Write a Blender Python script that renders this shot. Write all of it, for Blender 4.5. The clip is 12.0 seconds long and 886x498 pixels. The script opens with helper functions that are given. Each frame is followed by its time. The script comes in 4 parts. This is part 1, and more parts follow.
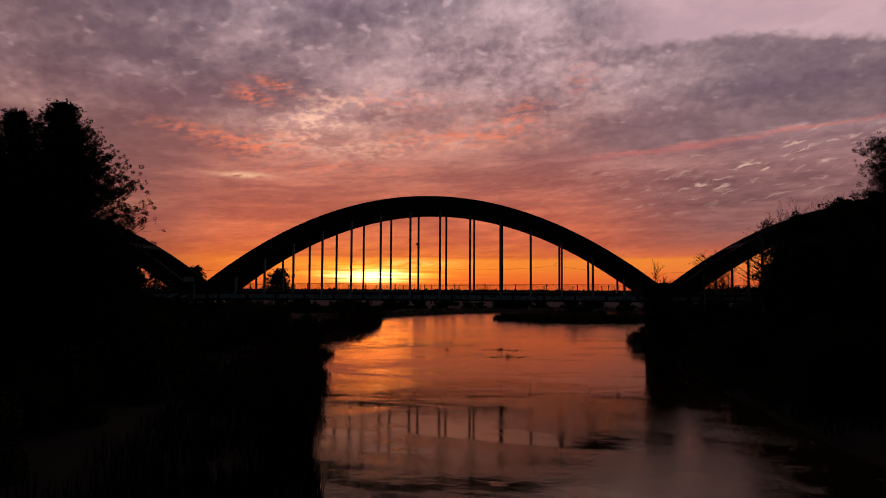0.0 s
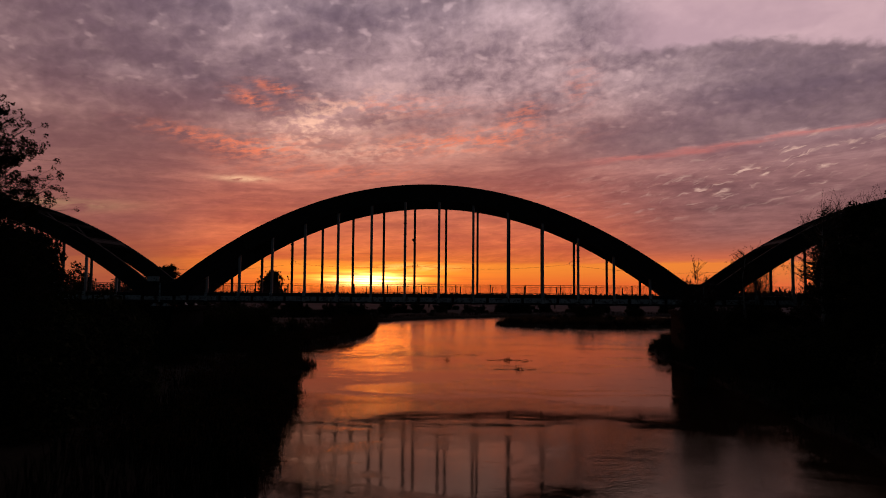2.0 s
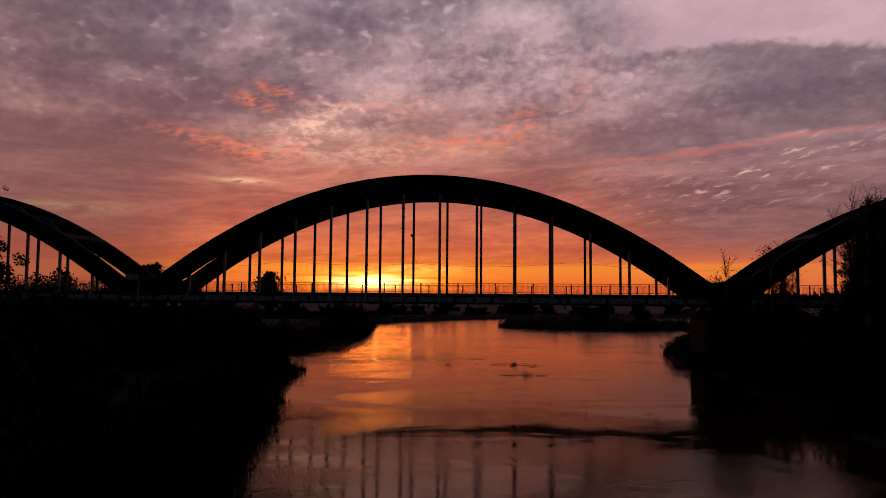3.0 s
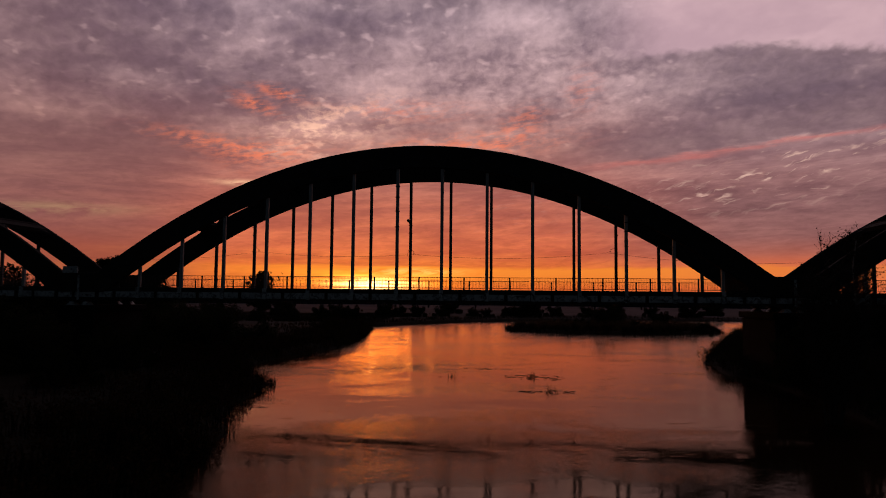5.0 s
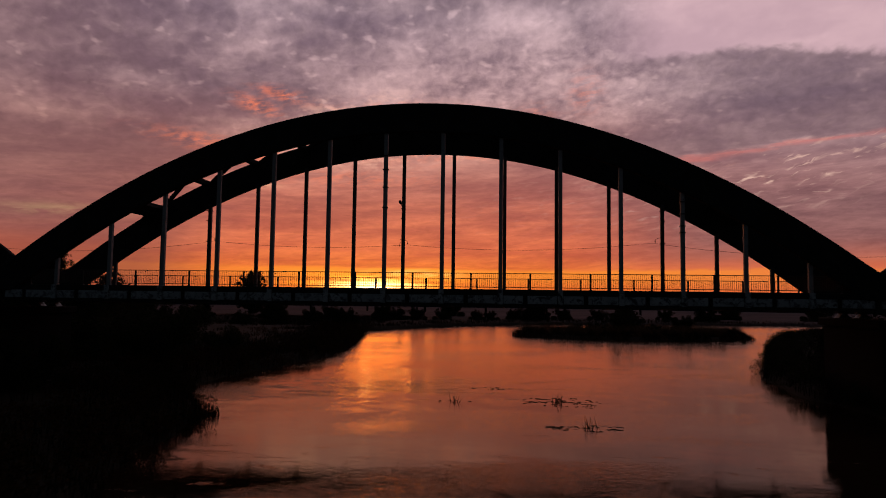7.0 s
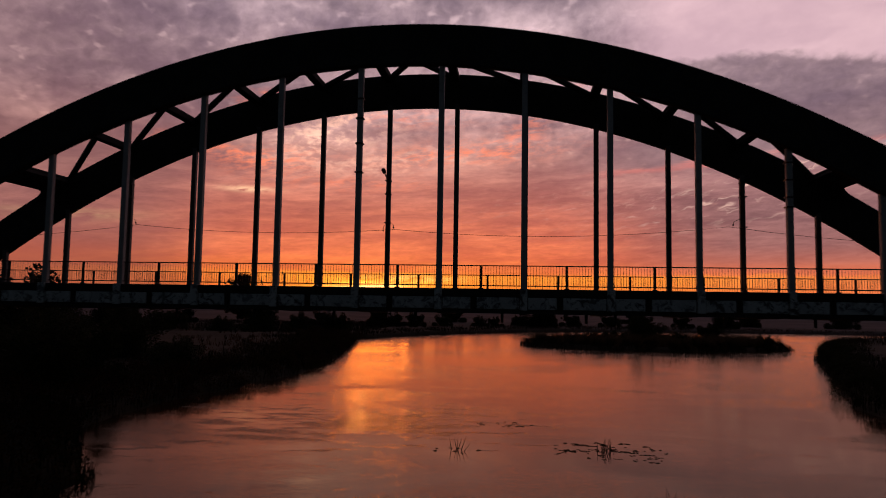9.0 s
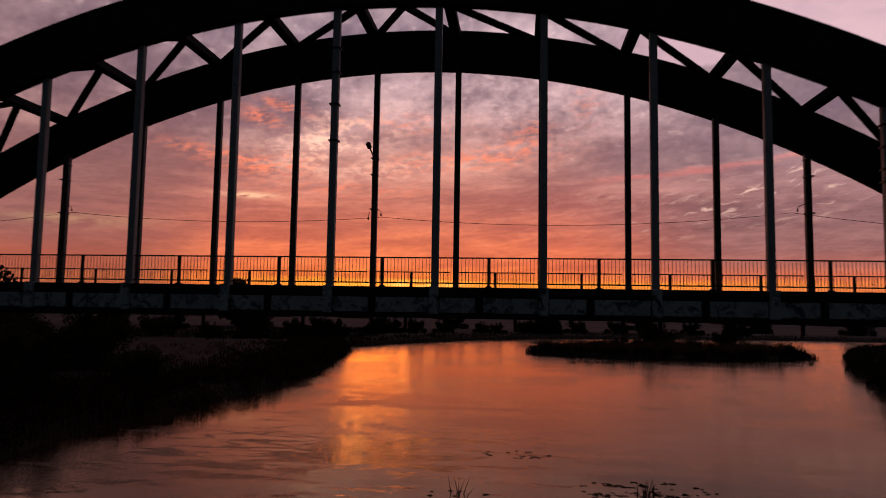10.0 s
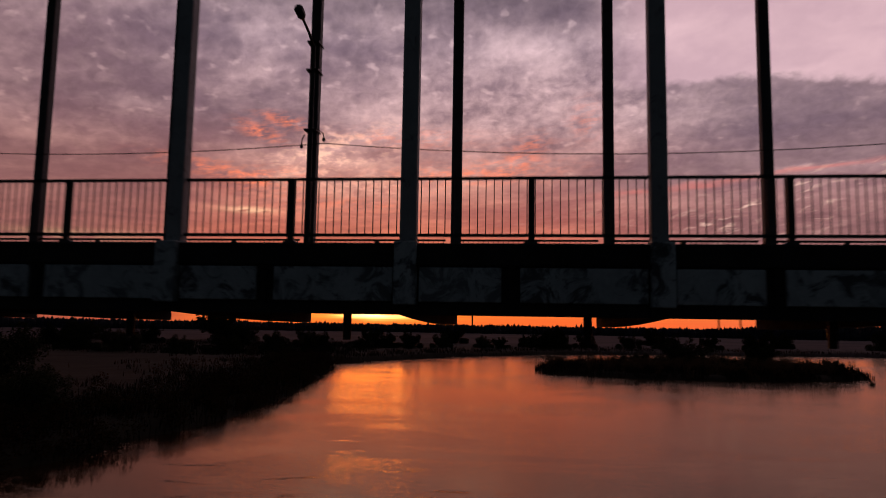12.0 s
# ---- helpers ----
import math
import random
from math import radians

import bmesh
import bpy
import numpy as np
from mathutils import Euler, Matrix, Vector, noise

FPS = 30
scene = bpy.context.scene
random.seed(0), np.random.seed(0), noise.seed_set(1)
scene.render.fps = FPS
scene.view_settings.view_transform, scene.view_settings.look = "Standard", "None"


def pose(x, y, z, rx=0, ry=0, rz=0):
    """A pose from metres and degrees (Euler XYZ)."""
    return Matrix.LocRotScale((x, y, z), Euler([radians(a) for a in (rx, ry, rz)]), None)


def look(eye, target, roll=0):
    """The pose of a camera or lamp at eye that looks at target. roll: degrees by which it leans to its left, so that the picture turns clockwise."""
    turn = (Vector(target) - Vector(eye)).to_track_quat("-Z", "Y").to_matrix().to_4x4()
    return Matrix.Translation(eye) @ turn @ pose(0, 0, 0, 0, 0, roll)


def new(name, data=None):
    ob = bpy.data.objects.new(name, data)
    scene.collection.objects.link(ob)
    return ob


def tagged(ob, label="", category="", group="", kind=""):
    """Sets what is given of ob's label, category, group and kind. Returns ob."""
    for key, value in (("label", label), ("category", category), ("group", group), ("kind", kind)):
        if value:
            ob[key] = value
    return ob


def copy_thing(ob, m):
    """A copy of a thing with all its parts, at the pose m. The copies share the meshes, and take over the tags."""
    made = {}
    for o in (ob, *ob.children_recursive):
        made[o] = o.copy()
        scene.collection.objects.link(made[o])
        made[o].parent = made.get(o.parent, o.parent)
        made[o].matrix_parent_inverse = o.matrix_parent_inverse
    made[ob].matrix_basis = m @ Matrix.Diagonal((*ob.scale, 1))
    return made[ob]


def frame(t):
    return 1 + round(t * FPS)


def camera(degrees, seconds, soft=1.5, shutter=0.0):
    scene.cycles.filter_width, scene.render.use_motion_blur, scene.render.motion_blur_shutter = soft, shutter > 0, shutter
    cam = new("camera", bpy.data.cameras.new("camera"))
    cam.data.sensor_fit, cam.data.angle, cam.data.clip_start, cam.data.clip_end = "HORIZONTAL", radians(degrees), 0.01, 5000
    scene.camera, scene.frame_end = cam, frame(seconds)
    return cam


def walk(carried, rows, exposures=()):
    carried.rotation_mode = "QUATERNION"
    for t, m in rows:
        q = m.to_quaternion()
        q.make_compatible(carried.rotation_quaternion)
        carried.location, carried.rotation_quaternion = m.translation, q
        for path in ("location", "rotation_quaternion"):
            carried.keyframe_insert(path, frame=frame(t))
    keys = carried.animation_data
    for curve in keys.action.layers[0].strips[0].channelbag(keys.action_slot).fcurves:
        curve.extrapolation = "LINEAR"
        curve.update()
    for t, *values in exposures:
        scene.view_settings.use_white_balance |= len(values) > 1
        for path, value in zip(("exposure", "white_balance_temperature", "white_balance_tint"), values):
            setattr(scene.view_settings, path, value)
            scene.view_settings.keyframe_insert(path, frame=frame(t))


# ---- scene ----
cam = camera(64.38, 12.0, soft=1.0, shutter=0.5)

# seconds, place, yaw to the left, pitch up, lean
PATH = [
    (0, 10.987, -104.618, 9.171, 5.753, 3.218, 0.292),
    (0.5, 10.708, -101.499, 9.120, 5.722, 3.312, 0.326),
    (1, 10.406, -98.303, 9.044, 5.714, 3.396, 0.363),
    (1.5, 10.080, -95.031, 8.942, 5.717, 3.470, 0.402),
    (2, 9.731, -91.676, 8.812, 5.732, 3.557, 0.437),
    (2.5, 9.359, -88.233, 8.657, 5.764, 3.633, 0.451),
    (3, 8.967, -84.698, 8.482, 5.773, 3.708, 0.454),
    (3.5, 8.558, -81.062, 8.301, 5.789, 3.773, 0.465),
    (4, 8.139, -77.322, 8.128, 5.818, 3.830, 0.488),
    (4.5, 7.716, -73.482, 7.980, 5.852, 3.883, 0.518),
    (5, 7.295, -69.554, 7.871, 5.881, 3.937, 0.552),
    (5.5, 6.883, -65.567, 7.809, 5.905, 3.991, 0.591),
    (6, 6.486, -61.568, 7.792, 5.941, 4.035, 0.650),
    (6.5, 6.105, -57.628, 7.804, 5.977, 4.067, 0.706),
    (7, 5.734, -53.754, 7.823, 6.008, 4.097, 0.753),
    (7.5, 5.351, -49.790, 7.832, 6.034, 4.145, 0.806),
    (8, 4.957, -45.709, 7.823, 6.057, 4.225, 0.857),
    (8.5, 4.569, -41.560, 7.796, 6.082, 4.345, 0.895),
    (9, 4.201, -37.416, 7.757, 6.115, 4.510, 0.910),
    (9.5, 3.857, -33.328, 7.709, 6.162, 4.722, 0.906),
    (10, 3.517, -29.276, 7.656, 6.231, 4.988, 0.913),
    (10.5, 3.122, -25.114, 7.596, 6.232, 5.274, 0.957),
    (11, 2.685, -20.983, 7.574, 6.067, 5.571, 0.987),
    (11.5, 2.308, -16.865, 7.439, 6.059, 5.872, 0.997),
    (12, 2.022, -12.758, 7.148, 6.177, 6.192, 0.946),
]
rows = []
for t, x, y, z, yaw, pitch, lean in PATH:
    ya, pi = radians(yaw), radians(pitch)
    ahead = Vector((-math.sin(ya) * math.cos(pi), math.cos(ya) * math.cos(pi), math.sin(pi)))
    eye = Vector((x, y, z))
    rows.append((t, look(eye, eye + ahead, lean)))
walk(cam, rows, [(0, 0.0), (5.5, 0.0), (7, 0.08), (9, .33), (10.5, .36), (12, .28)])

# ---- world, sun ----
SUN_AZ, SUN_EL = radians(11.6), radians(2.0)   # to the left of +y, above the horizon


class Nodes:
    """Short-hand for building a node tree."""

    def __init__(self, tree):
        self.tree = tree
        tree.nodes.clear()

    def add(self, kind, **values):
        node = self.tree.nodes.new(kind)
        for key, value in values.items():
            setattr(node, key, value)
        return node

    def plug(self, socket, value):
        if isinstance(value, bpy.types.NodeSocket):
            self.tree.links.new(value, socket)
        elif value is not None:
            socket.default_value = value

    def m(self, op, a, b=None, c=None, clamp=False):
        node = self.add("ShaderNodeMath", operation=op, use_clamp=clamp)
        for socket, value in zip(node.inputs, (a, b, c)):
            self.plug(socket, value)
        return node.outputs[0]

    def smooth(self, value, low, high, to_low=0.0, to_high=1.0):
        node = self.add("ShaderNodeMapRange", interpolation_type="SMOOTHSTEP")
        for socket, v in zip(node.inputs, (value, low, high, to_low, to_high)):
            self.plug(socket, v)
        return node.outputs[0]

    def xyz(self, x, y, z):
        node = self.add("ShaderNodeCombineXYZ")
        for socket, value in zip(node.inputs, (x, y, z)):
            self.plug(socket, value)
        return node.outputs[0]

    def noise(self, vector, scale, detail=4.0, rough=0.55, warp=0.0):
        node = self.add("ShaderNodeTexNoise")
        self.plug(node.inputs["Vector"], vector)
        for key, value in (("Scale", scale), ("Detail", detail), ("Roughness", rough), ("Distortion", warp)):
            node.inputs[key].default_value = value
        return node.outputs[0]

    def ramp(self, value, stops, mode="LINEAR"):
        node = self.add("ShaderNodeValToRGB")
        node.color_ramp.interpolation = mode
        el = node.color_ramp.elements
        while len(el) < len(stops):
            el.new(0.5)
        for e, (pos, col) in zip(el, stops):
            e.position, e.color = pos, (*col, 1)
        self.plug(node.inputs[0], value)
        return node.outputs[0]

    def mix(self, fac, a, b, mode="MIX"):
        node = self.add("ShaderNodeMix", data_type="RGBA", blend_type=mode)
        self.plug(node.inputs[0], fac)
        for socket, value in ((node.inputs[6], a), (node.inputs[7], b)):
            self.plug(socket, (*value, 1) if isinstance(value, tuple) and len(value) == 3 else value)
        return node.outputs[2]


def build_sky():
    world = bpy.data.worlds.new("dawn_sky")
    scene.world = world
    world.use_nodes = True
    n = Nodes(world.node_tree)
    ray = n.add("ShaderNodeTexCoord").outputs["Generated"]
    sep = n.add("ShaderNodeSeparateXYZ")
    n.plug(sep.inputs[0], ray)
    x, y, z = sep.outputs
    flat = n.m("SQRT", n.m("ADD", n.m("MULTIPLY", x, x), n.m("MULTIPLY", y, y)))
    el = n.m("DEGREES", n.m("ARCTAN2", z, flat))
    az = n.m("DEGREES", n.m("ARCTAN2", x, y))          # to the right of +y
    saz = n.m("ADD", az, math.degrees(SUN_AZ))          # from the sun
    up = n.m("MAXIMUM", el, 0.0)

    def add(*terms):
        total = terms[0]
        for term in terms[1:]:
            total = n.m("ADD", total, term)
        return total

    def bank(a, e, wide, tall, tilt, amount):
        """A soft oval in the sky: centre, half width and height in degrees, tilt, amount."""
        da, de = n.m("SUBTRACT", az, a), n.m("SUBTRACT", el, e)
        c, s = math.cos(radians(tilt)), math.sin(radians(tilt))
        u = add(n.m("MULTIPLY", da, c / wide), n.m("MULTIPLY", de, s / wide))
        v = add(n.m("MULTIPLY", de, c / tall), n.m("MULTIPLY", da, -s / tall))
        r = add(n.m("MULTIPLY", u, u), n.m("MULTIPLY", v, v))
        return n.m("MULTIPLY", n.m("EXPONENT", n.m("MULTIPLY", r, -1.0)), amount)

    # cloud layer
    sink = n.m("MULTIPLY", n.m("LOGARITHM", n.m("ADD", up, 7.0), 2.718), 25.0)     # cells crowd together lower down
    ca = n.noise(n.xyz(n.m("MULTIPLY", az, 0.5), n.m("MULTIPLY", sink, 0.9), 0.0), 1.0, 1)
    cb = n.noise(n.xyz(n.m("MULTIPLY", az, 0.5), n.m("MULTIPLY", sink, 0.9), 6.0), 1.0, 1)
    cells = n.xyz(add(n.m("MULTIPLY", az, 0.74), n.m("MULTIPLY", ca, 0.6)), add(sink, n.m("MULTIPLY", cb, 0.6), n.m("MULTIPLY", az, -0.03)), 2.0)
    wide_cells = n.xyz(add(n.m("MULTIPLY", az, 0.40), n.m("MULTIPLY", ca, 0.5)), add(sink, n.m("MULTIPLY", cb, 0.6), n.m("MULTIPLY", az, -0.04)), 5.0)
    puffs = n.noise(wide_cells, 0.62, 3, 0.5)
    grain = n.noise(cells, 1.9, 4, 0.55)
    streak = n.noise(n.xyz(n.m("MULTIPLY", az, 0.07), n.m("MULTIPLY", add(el, n.m("MULTIPLY", az, -0.035)), 0.62), 0.0), 1.0, 7, 0.62, 0.5)
    wisps = n.noise(n.xyz(n.m("MULTIPLY", az, 0.22), n.m("MULTIPLY", add(el, n.m("MULTIPLY", az, -0.06)), 1.1), 3.0), 1.0, 5, 0.6, 0.8)
    high = n.smooth(up, 8.0, 13.5)

    def puffy(vector, scale, soft=0.7):
        """Rounded cloud cells: 0 in the heart of a cell, 1 in the gaps between cells."""
        node = n.add("ShaderNodeTexVoronoi", feature="SMOOTH_F1", voronoi_dimensions="2D")
        n.plug(node.inputs["Vector"], vector)
        node.inputs["Scale"].default_value, node.inputs["Smoothness"].default_value = scale, soft
        return node.outputs["Distance"]

    # mackerel cells, pushed about so that no two look alike
    da, db = n.noise(cells, 0.7, 2, 0.5), n.noise(n.xyz(n.m("ADD", az, 40.0), sink, 8.0), 0.7, 2, 0.5)
    pushed = n.xyz(add(n.m("MULTIPLY", az, 0.74), n.m("MULTIPLY", da, 0.8)), add(sink, n.m("MULTIPLY", db, 0.8), n.m("MULTIPLY", az, -0.05)), 0.0)
    cell = n.smooth(puffy(pushed, 1.05, 0.55), 0.16, 0.62)
    clump = n.noise(wide_cells, 0.26, 4, 0.52, 0.2)
    specks = n.smooth(add(n.noise(n.xyz(n.m("MULTIPLY", az, 0.62), n.m("MULTIPLY", sink, 1.15), 31.0), 1.0, 2, 0.45), n.m("MULTIPLY", cell, 0.10)), 0.66, 0.84)

    # where the layer is thin (+) and thick (-)
    openness = add(bank(-16.0, 13.2, 5.5, 2.0, 10, .66), bank(-8, 18.2, 5, 1.8, 14, .06), bank(3, 21.8, 14, 2.2, -4, .34),
                   bank(-1, 17.5, 12, 2.2, 4, .26), bank(9, 15.2, 10, 2.0, 4, .14), bank(-10, 10.8, 8, 1.6, 4, .32),
                   bank(-20, 16.8, 7, 3.4, 12, -.12), bank(-13, 20.6, 5.5, 2.4, 30, -.34), bank(-28, 12.0, 9, 3.0, 0, -.16), bank(-32, 17, 10, 4.5, 0, -.14),
                   bank(6, 11.8, 12, 1.4, 7, -.12), bank(-5, 14.2, 4.5, .9, 3, -.18))
    cover = add(n.m("MULTIPLY", n.m("SUBTRACT", clump, 0.5), 1.7), n.m("MULTIPLY", n.m("SUBTRACT", puffs, 0.5), 1.0), n.m("MULTIPLY", n.m("SUBTRACT", cell, 0.5), n.m("ADD", 0.10, bank(4, 17.2, 14, 3.6, 2, -.30))),
                n.m("MULTIPLY", n.m("SUBTRACT", grain, 0.5), n.m("ADD", 0.34, bank(2, 17.5, 15, 4.0, 2, .65))), n.m("MULTIPLY", specks, 0.42), openness, 0.14)
    gaps_high = n.smooth(cover, -0.38, 1.12)
    fine = n.noise(n.xyz(n.m("MULTIPLY", az, 0.55), n.m("MULTIPLY", add(el, n.m("MULTIPLY", az, -0.16)), 2.6), 9.0), 1.0, 5, 0.6, 0.6)
    gaps_low = n.smooth(add(streak, n.m("MULTIPLY", openness, 0.55), n.m("MULTIPLY", n.m("SUBTRACT", wisps, 0.5), 0.55), n.m("MULTIPLY", n.m("SUBTRACT", clump, 0.5), 0.45)), 0.28, 0.86)
    gap = add(n.m("MULTIPLY", gaps_high, high), n.m("MULTIPLY", gaps_low, n.m("SUBTRACT", 1.0, high)))
    t = n.m("DIVIDE", up, 60.0, clamp=True)
    shade = n.ramp(t, [(0, (.50, .07, .02)), (.040, (.56, .095, .03)), (.065, (.50, .09, .05)), (.125, (.36, .092, .074)),
                       (.2, (.23, .095, .100)), (.27, (.170, .098, .122)), (.37, (.165, .110, .146)), (.45, (.09, .065, .088)), (.55, (.03, .026, .036)), (1, (.006, .007, .011))])
    lit = n.ramp(t, [(0, (.86, .16, .03)), (.04, (.92, .22, .04)), (.065, (.82, .18, .07)), (.125, (.66, .18, .11)),
                     (.2, (.68, .33, .27)), (.27, (.63, .39, .39)), (.37, (.62, .43, .46)), (.45, (.28, .20, .23)), (.55, (.07, .055, .07)), (1, (.01, .011, .016))])
    col = n.mix(gap, shade, lit)
    # the torn, glowing opening left of the middle
    glowing = n.smooth(add(puffs, n.m("MULTIPLY", n.m("SUBTRACT", grain, 0.5), 0.8), n.m("MULTIPLY", n.m("SUBTRACT", wisps, 0.5), 0.7)), 0.40, 0.74)
    col = n.mix(n.m("MULTIPLY", add(bank(-16.5, 12.9, 3.8, 1.5, 12, .95), bank(-10, 11.4, 6, .8, 5, .55), bank(-12.5, 14.8, 4.5, 1.2, 10, .45)), glowing, clamp=True), col, (.98, .54, .40))
    # undersides caught by the first light
    torn = n.smooth(add(fine, n.m("MULTIPLY", grain, 0.55), n.m("MULTIPLY", wisps, 0.35)), 0.80, 1.16)
    catch = n.m("MULTIPLY", torn, add(bank(-19.2, 15.9, 1.8, .45, -10, 1.1), bank(-21.2, 14.9, 1.6, .5, -16, 1.2), bank(-25.2, 11.9, 3.6, .6, -6, 1.0), bank(-20.5, 11.2, 3.4, .9, 4, 1.0), bank(-4.5, 12.2, 7, .9, 4, .9),
                                     bank(-9, 15.0, 5, .8, 0, .45), bank(0.5, 14.0, 2.0, 1.0, 30, .7), bank(5.5, 16.4, 1.2, 1.4, 0, .55), bank(-14, 9.6, 7, .7, 0, .5)), clamp=True)
    col = n.mix(n.m("MULTIPLY", catch, 0.85), col, (.88, .21, .11))
    col = n.mix(n.m("MULTIPLY", bank(-35.0, 6.1, 4.2, .42, 2, 1.0), n.smooth(wisps, 0.35, 0.6)), col, (.80, .43, .17))
    # greyer to the sides, above all to the right
    side = n.smooth(n.m("ABSOLUTE", n.m("ADD", saz, -8.0)), 16.0, 38.0)
    col = n.mix(n.m("MULTIPLY", side, n.m("MULTIPLY", n.smooth(el, 2.5, 6.0), 0.52)), col, n.mix(gap, (.16, .08, .09), (.32, .18, .175)))
    right = n.smooth(az, -2.0, 20.0)
    col = n.mix(n.m("MULTIPLY", right, n.m("MULTIPLY", n.smooth(el, 3.0, 8.0), 0.55)), col, n.mix(gap, n.mix(n.smooth(el, 4.0, 13.0), (.23, .082, .084), (.175, .115, .150)), n.mix(n.smooth(el, 4.0, 13.0), (.36, .145, .14), (.52, .38, .41))))
    # the thick bank on the right with its crisp upper edge, and the clear veil above it
    rough_edge = add(n.m("MULTIPLY", n.m("SUBTRACT", clump, 0.5), -2.0), n.m("MULTIPLY", n.m("SUBTRACT", cell, 0.5), -0.25), n.m("MULTIPLY", n.m("SUBTRACT", grain, 0.5), -0.9))
    over = add(el, n.m("MULTIPLY", n.m("MAXIMUM", n.m("SUBTRACT", az, 17.0), 0.0), 0.17), rough_edge)
    veil = n.m("MULTIPLY", n.smooth(over, 18.5, 19.3), n.smooth(az, 5.0, 13.0))
    thick = n.m("MULTIPLY", n.m("MULTIPLY", n.smooth(over, 19.1, 18.3), n.smooth(over, 11.5, 16.5)), n.smooth(az, 8.0, 19.0))
    col = n.mix(n.m("MULTIPLY", thick, 0.62), col, n.mix(gap, (.150, .098, .128), (.25, .155, .175)))
    col = n.mix(n.m("MULTIPLY", veil, 0.88), col, n.mix(n.smooth(clump, 0.35, 0.65), (.56, .36, .41), (.66, .43, .47)))
    murk = n.m("MULTIPLY", n.smooth(az, 3.0, 17.0), n.m("MULTIPLY", n.smooth(el, 2.4, 3.6), n.smooth(el, 12.0, 7.0, 0.0, 0.78)))
    col = n.mix(murk, col, n.mix(gap, (.14, .068, .078), (.27, .135, .14)))
    # bright ripples low on the right, fainter ones further in
    ripple = n.smooth(n.noise(n.xyz(n.m("MULTIPLY", add(az, n.m("MULTIPLY", da, 2.0)), 0.62), n.m("MULTIPLY", add(el, n.m("MULTIPLY", az, -0.24), n.m("MULTIPLY", db, 0.9)), 2.3), 21.0), 1.0, 3, 0.5, 0.3), 0.55, 0.74)
    col = n.mix(n.m("MULTIPLY", add(bank(21.5, 9.8, 7, 2.0, 11, .95), bank(13, 8.0, 6, 1.6, 8, .35)), ripple, clamp=True), col, (.74, .46, .38))
    col = n.mix(n.m("MULTIPLY", bank(8, 8.5, 12, 2.5, 4, .40), n.smooth(fine, 0.52, 0.74)), col, (.58, .27, .22))
    col = n.mix(n.m("MULTIPLY", bank(-21.8, 8.8, 1.9, .22, 0, 1.0), n.smooth(fine, 0.30, 0.55)), col, (.92, .50, .30))
    line = add(el, n.m("MULTIPLY", az, -0.085), n.m("MULTIPLY", n.m("SUBTRACT", wisps, 0.5), -0.9), n.m("MULTIPLY", n.m("SUBTRACT", puffs, 0.5), -0.4))
    edge = n.m("MULTIPLY", n.m("MULTIPLY", n.smooth(line, 9.5, 9.85), n.smooth(line, 10.2, 9.9)), n.m("MULTIPLY", n.m("MULTIPLY", n.smooth(az, 3.0, 11.0), n.smooth(streak, 0.32, 0.60)), 0.62))
    bulk = n.m("MULTIPLY", n.m("MULTIPLY", n.smooth(line, 9.9, 10.4), n.smooth(line, 13.4, 11.0)), n.m("MULTIPLY", n.smooth(az, 3.0, 12.0), 0.55))
    col = n.mix(bulk, col, (.165, .098, .118))
    col = n.mix(edge, col, (.60, .150, .130))
    murk_left = n.m("MULTIPLY", n.smooth(az, -20.0, -32.0), n.m("MULTIPLY", n.smooth(el, 2.6, 4.5), n.smooth(el, 15.0, 10.0, 0.0, 0.52)))
    col = n.mix(murk_left, col, (.17, .075, .078))
    # fine tearing of the cloud, gentle
    thread = n.noise(n.xyz(n.m("MULTIPLY", az, 0.9), n.m("MULTIPLY", add(el, n.m("MULTIPLY", az, -0.04), n.m("MULTIPLY", wisps, 0.8)), 4.2), 11.0), 1.0, 4, 0.6, 0.5)
    tufts = n.noise(pushed, 1.5, 3, 0.55, 0.2)
    crisp = add(n.m("MULTIPLY", thread, n.m("SUBTRACT", 1.0, high)), n.m("MULTIPLY", tufts, high))
    sharp = n.m("ADD", 1.0, n.m("MULTIPLY", n.m("MULTIPLY", n.m("SUBTRACT", crisp, 0.5), 0.55), n.m("SUBTRACT", 1.0, n.m("MULTIPLY", veil, 0.85))))
    col = n.mix(1.0, col, n.xyz(sharp, sharp, sharp), "MULTIPLY")
    flank = n.m("MULTIPLY", n.smooth(n.m("ABSOLUTE", saz), 12.0, 30.0), n.smooth(el, 5.0, 2.0, 0.0, 0.75))
    col = n.mix(flank, col, (.62, .145, .075))
    col = n.mix(n.m("MULTIPLY", n.smooth(az, -23.0, -30.0), n.smooth(el, 6.0, 2.5, 0.0, 0.72)), col, (.22, .055, .046))
    # the strip of clear sky under the cloud, with the sun behind it
    rim = add(el, n.m("MULTIPLY", n.m("SUBTRACT", streak, 0.5), 1.6), n.m("MULTIPLY", n.m("SUBTRACT", wisps, 0.5), 0.5))
    strip = n.m("MULTIPLY", n.smooth(rim, 2.6, 2.25), n.smooth(n.m("ABSOLUTE", n.m("ADD", saz, -4.0)), 48.0, 14.0))
    strip = n.m("MULTIPLY", strip, n.smooth(az, -27.0, -16.0, 0.2, 1.0))
    col = n.mix(n.m("MULTIPLY", strip, 0.85), col, n.mix(n.smooth(el, 0.2, 2.2), (.80, .115, .025), (.90, .25, .03)))

    def blob(width, height, at_el):
        a = n.m("POWER", n.m("DIVIDE", saz, width), 2.0)
        b = n.m("POWER", n.m("DIVIDE", n.m("SUBTRACT", el, at_el), height), 2.0)
        return n.m("EXPONENT", n.m("MULTIPLY", n.m("ADD", a, b), -1.0))
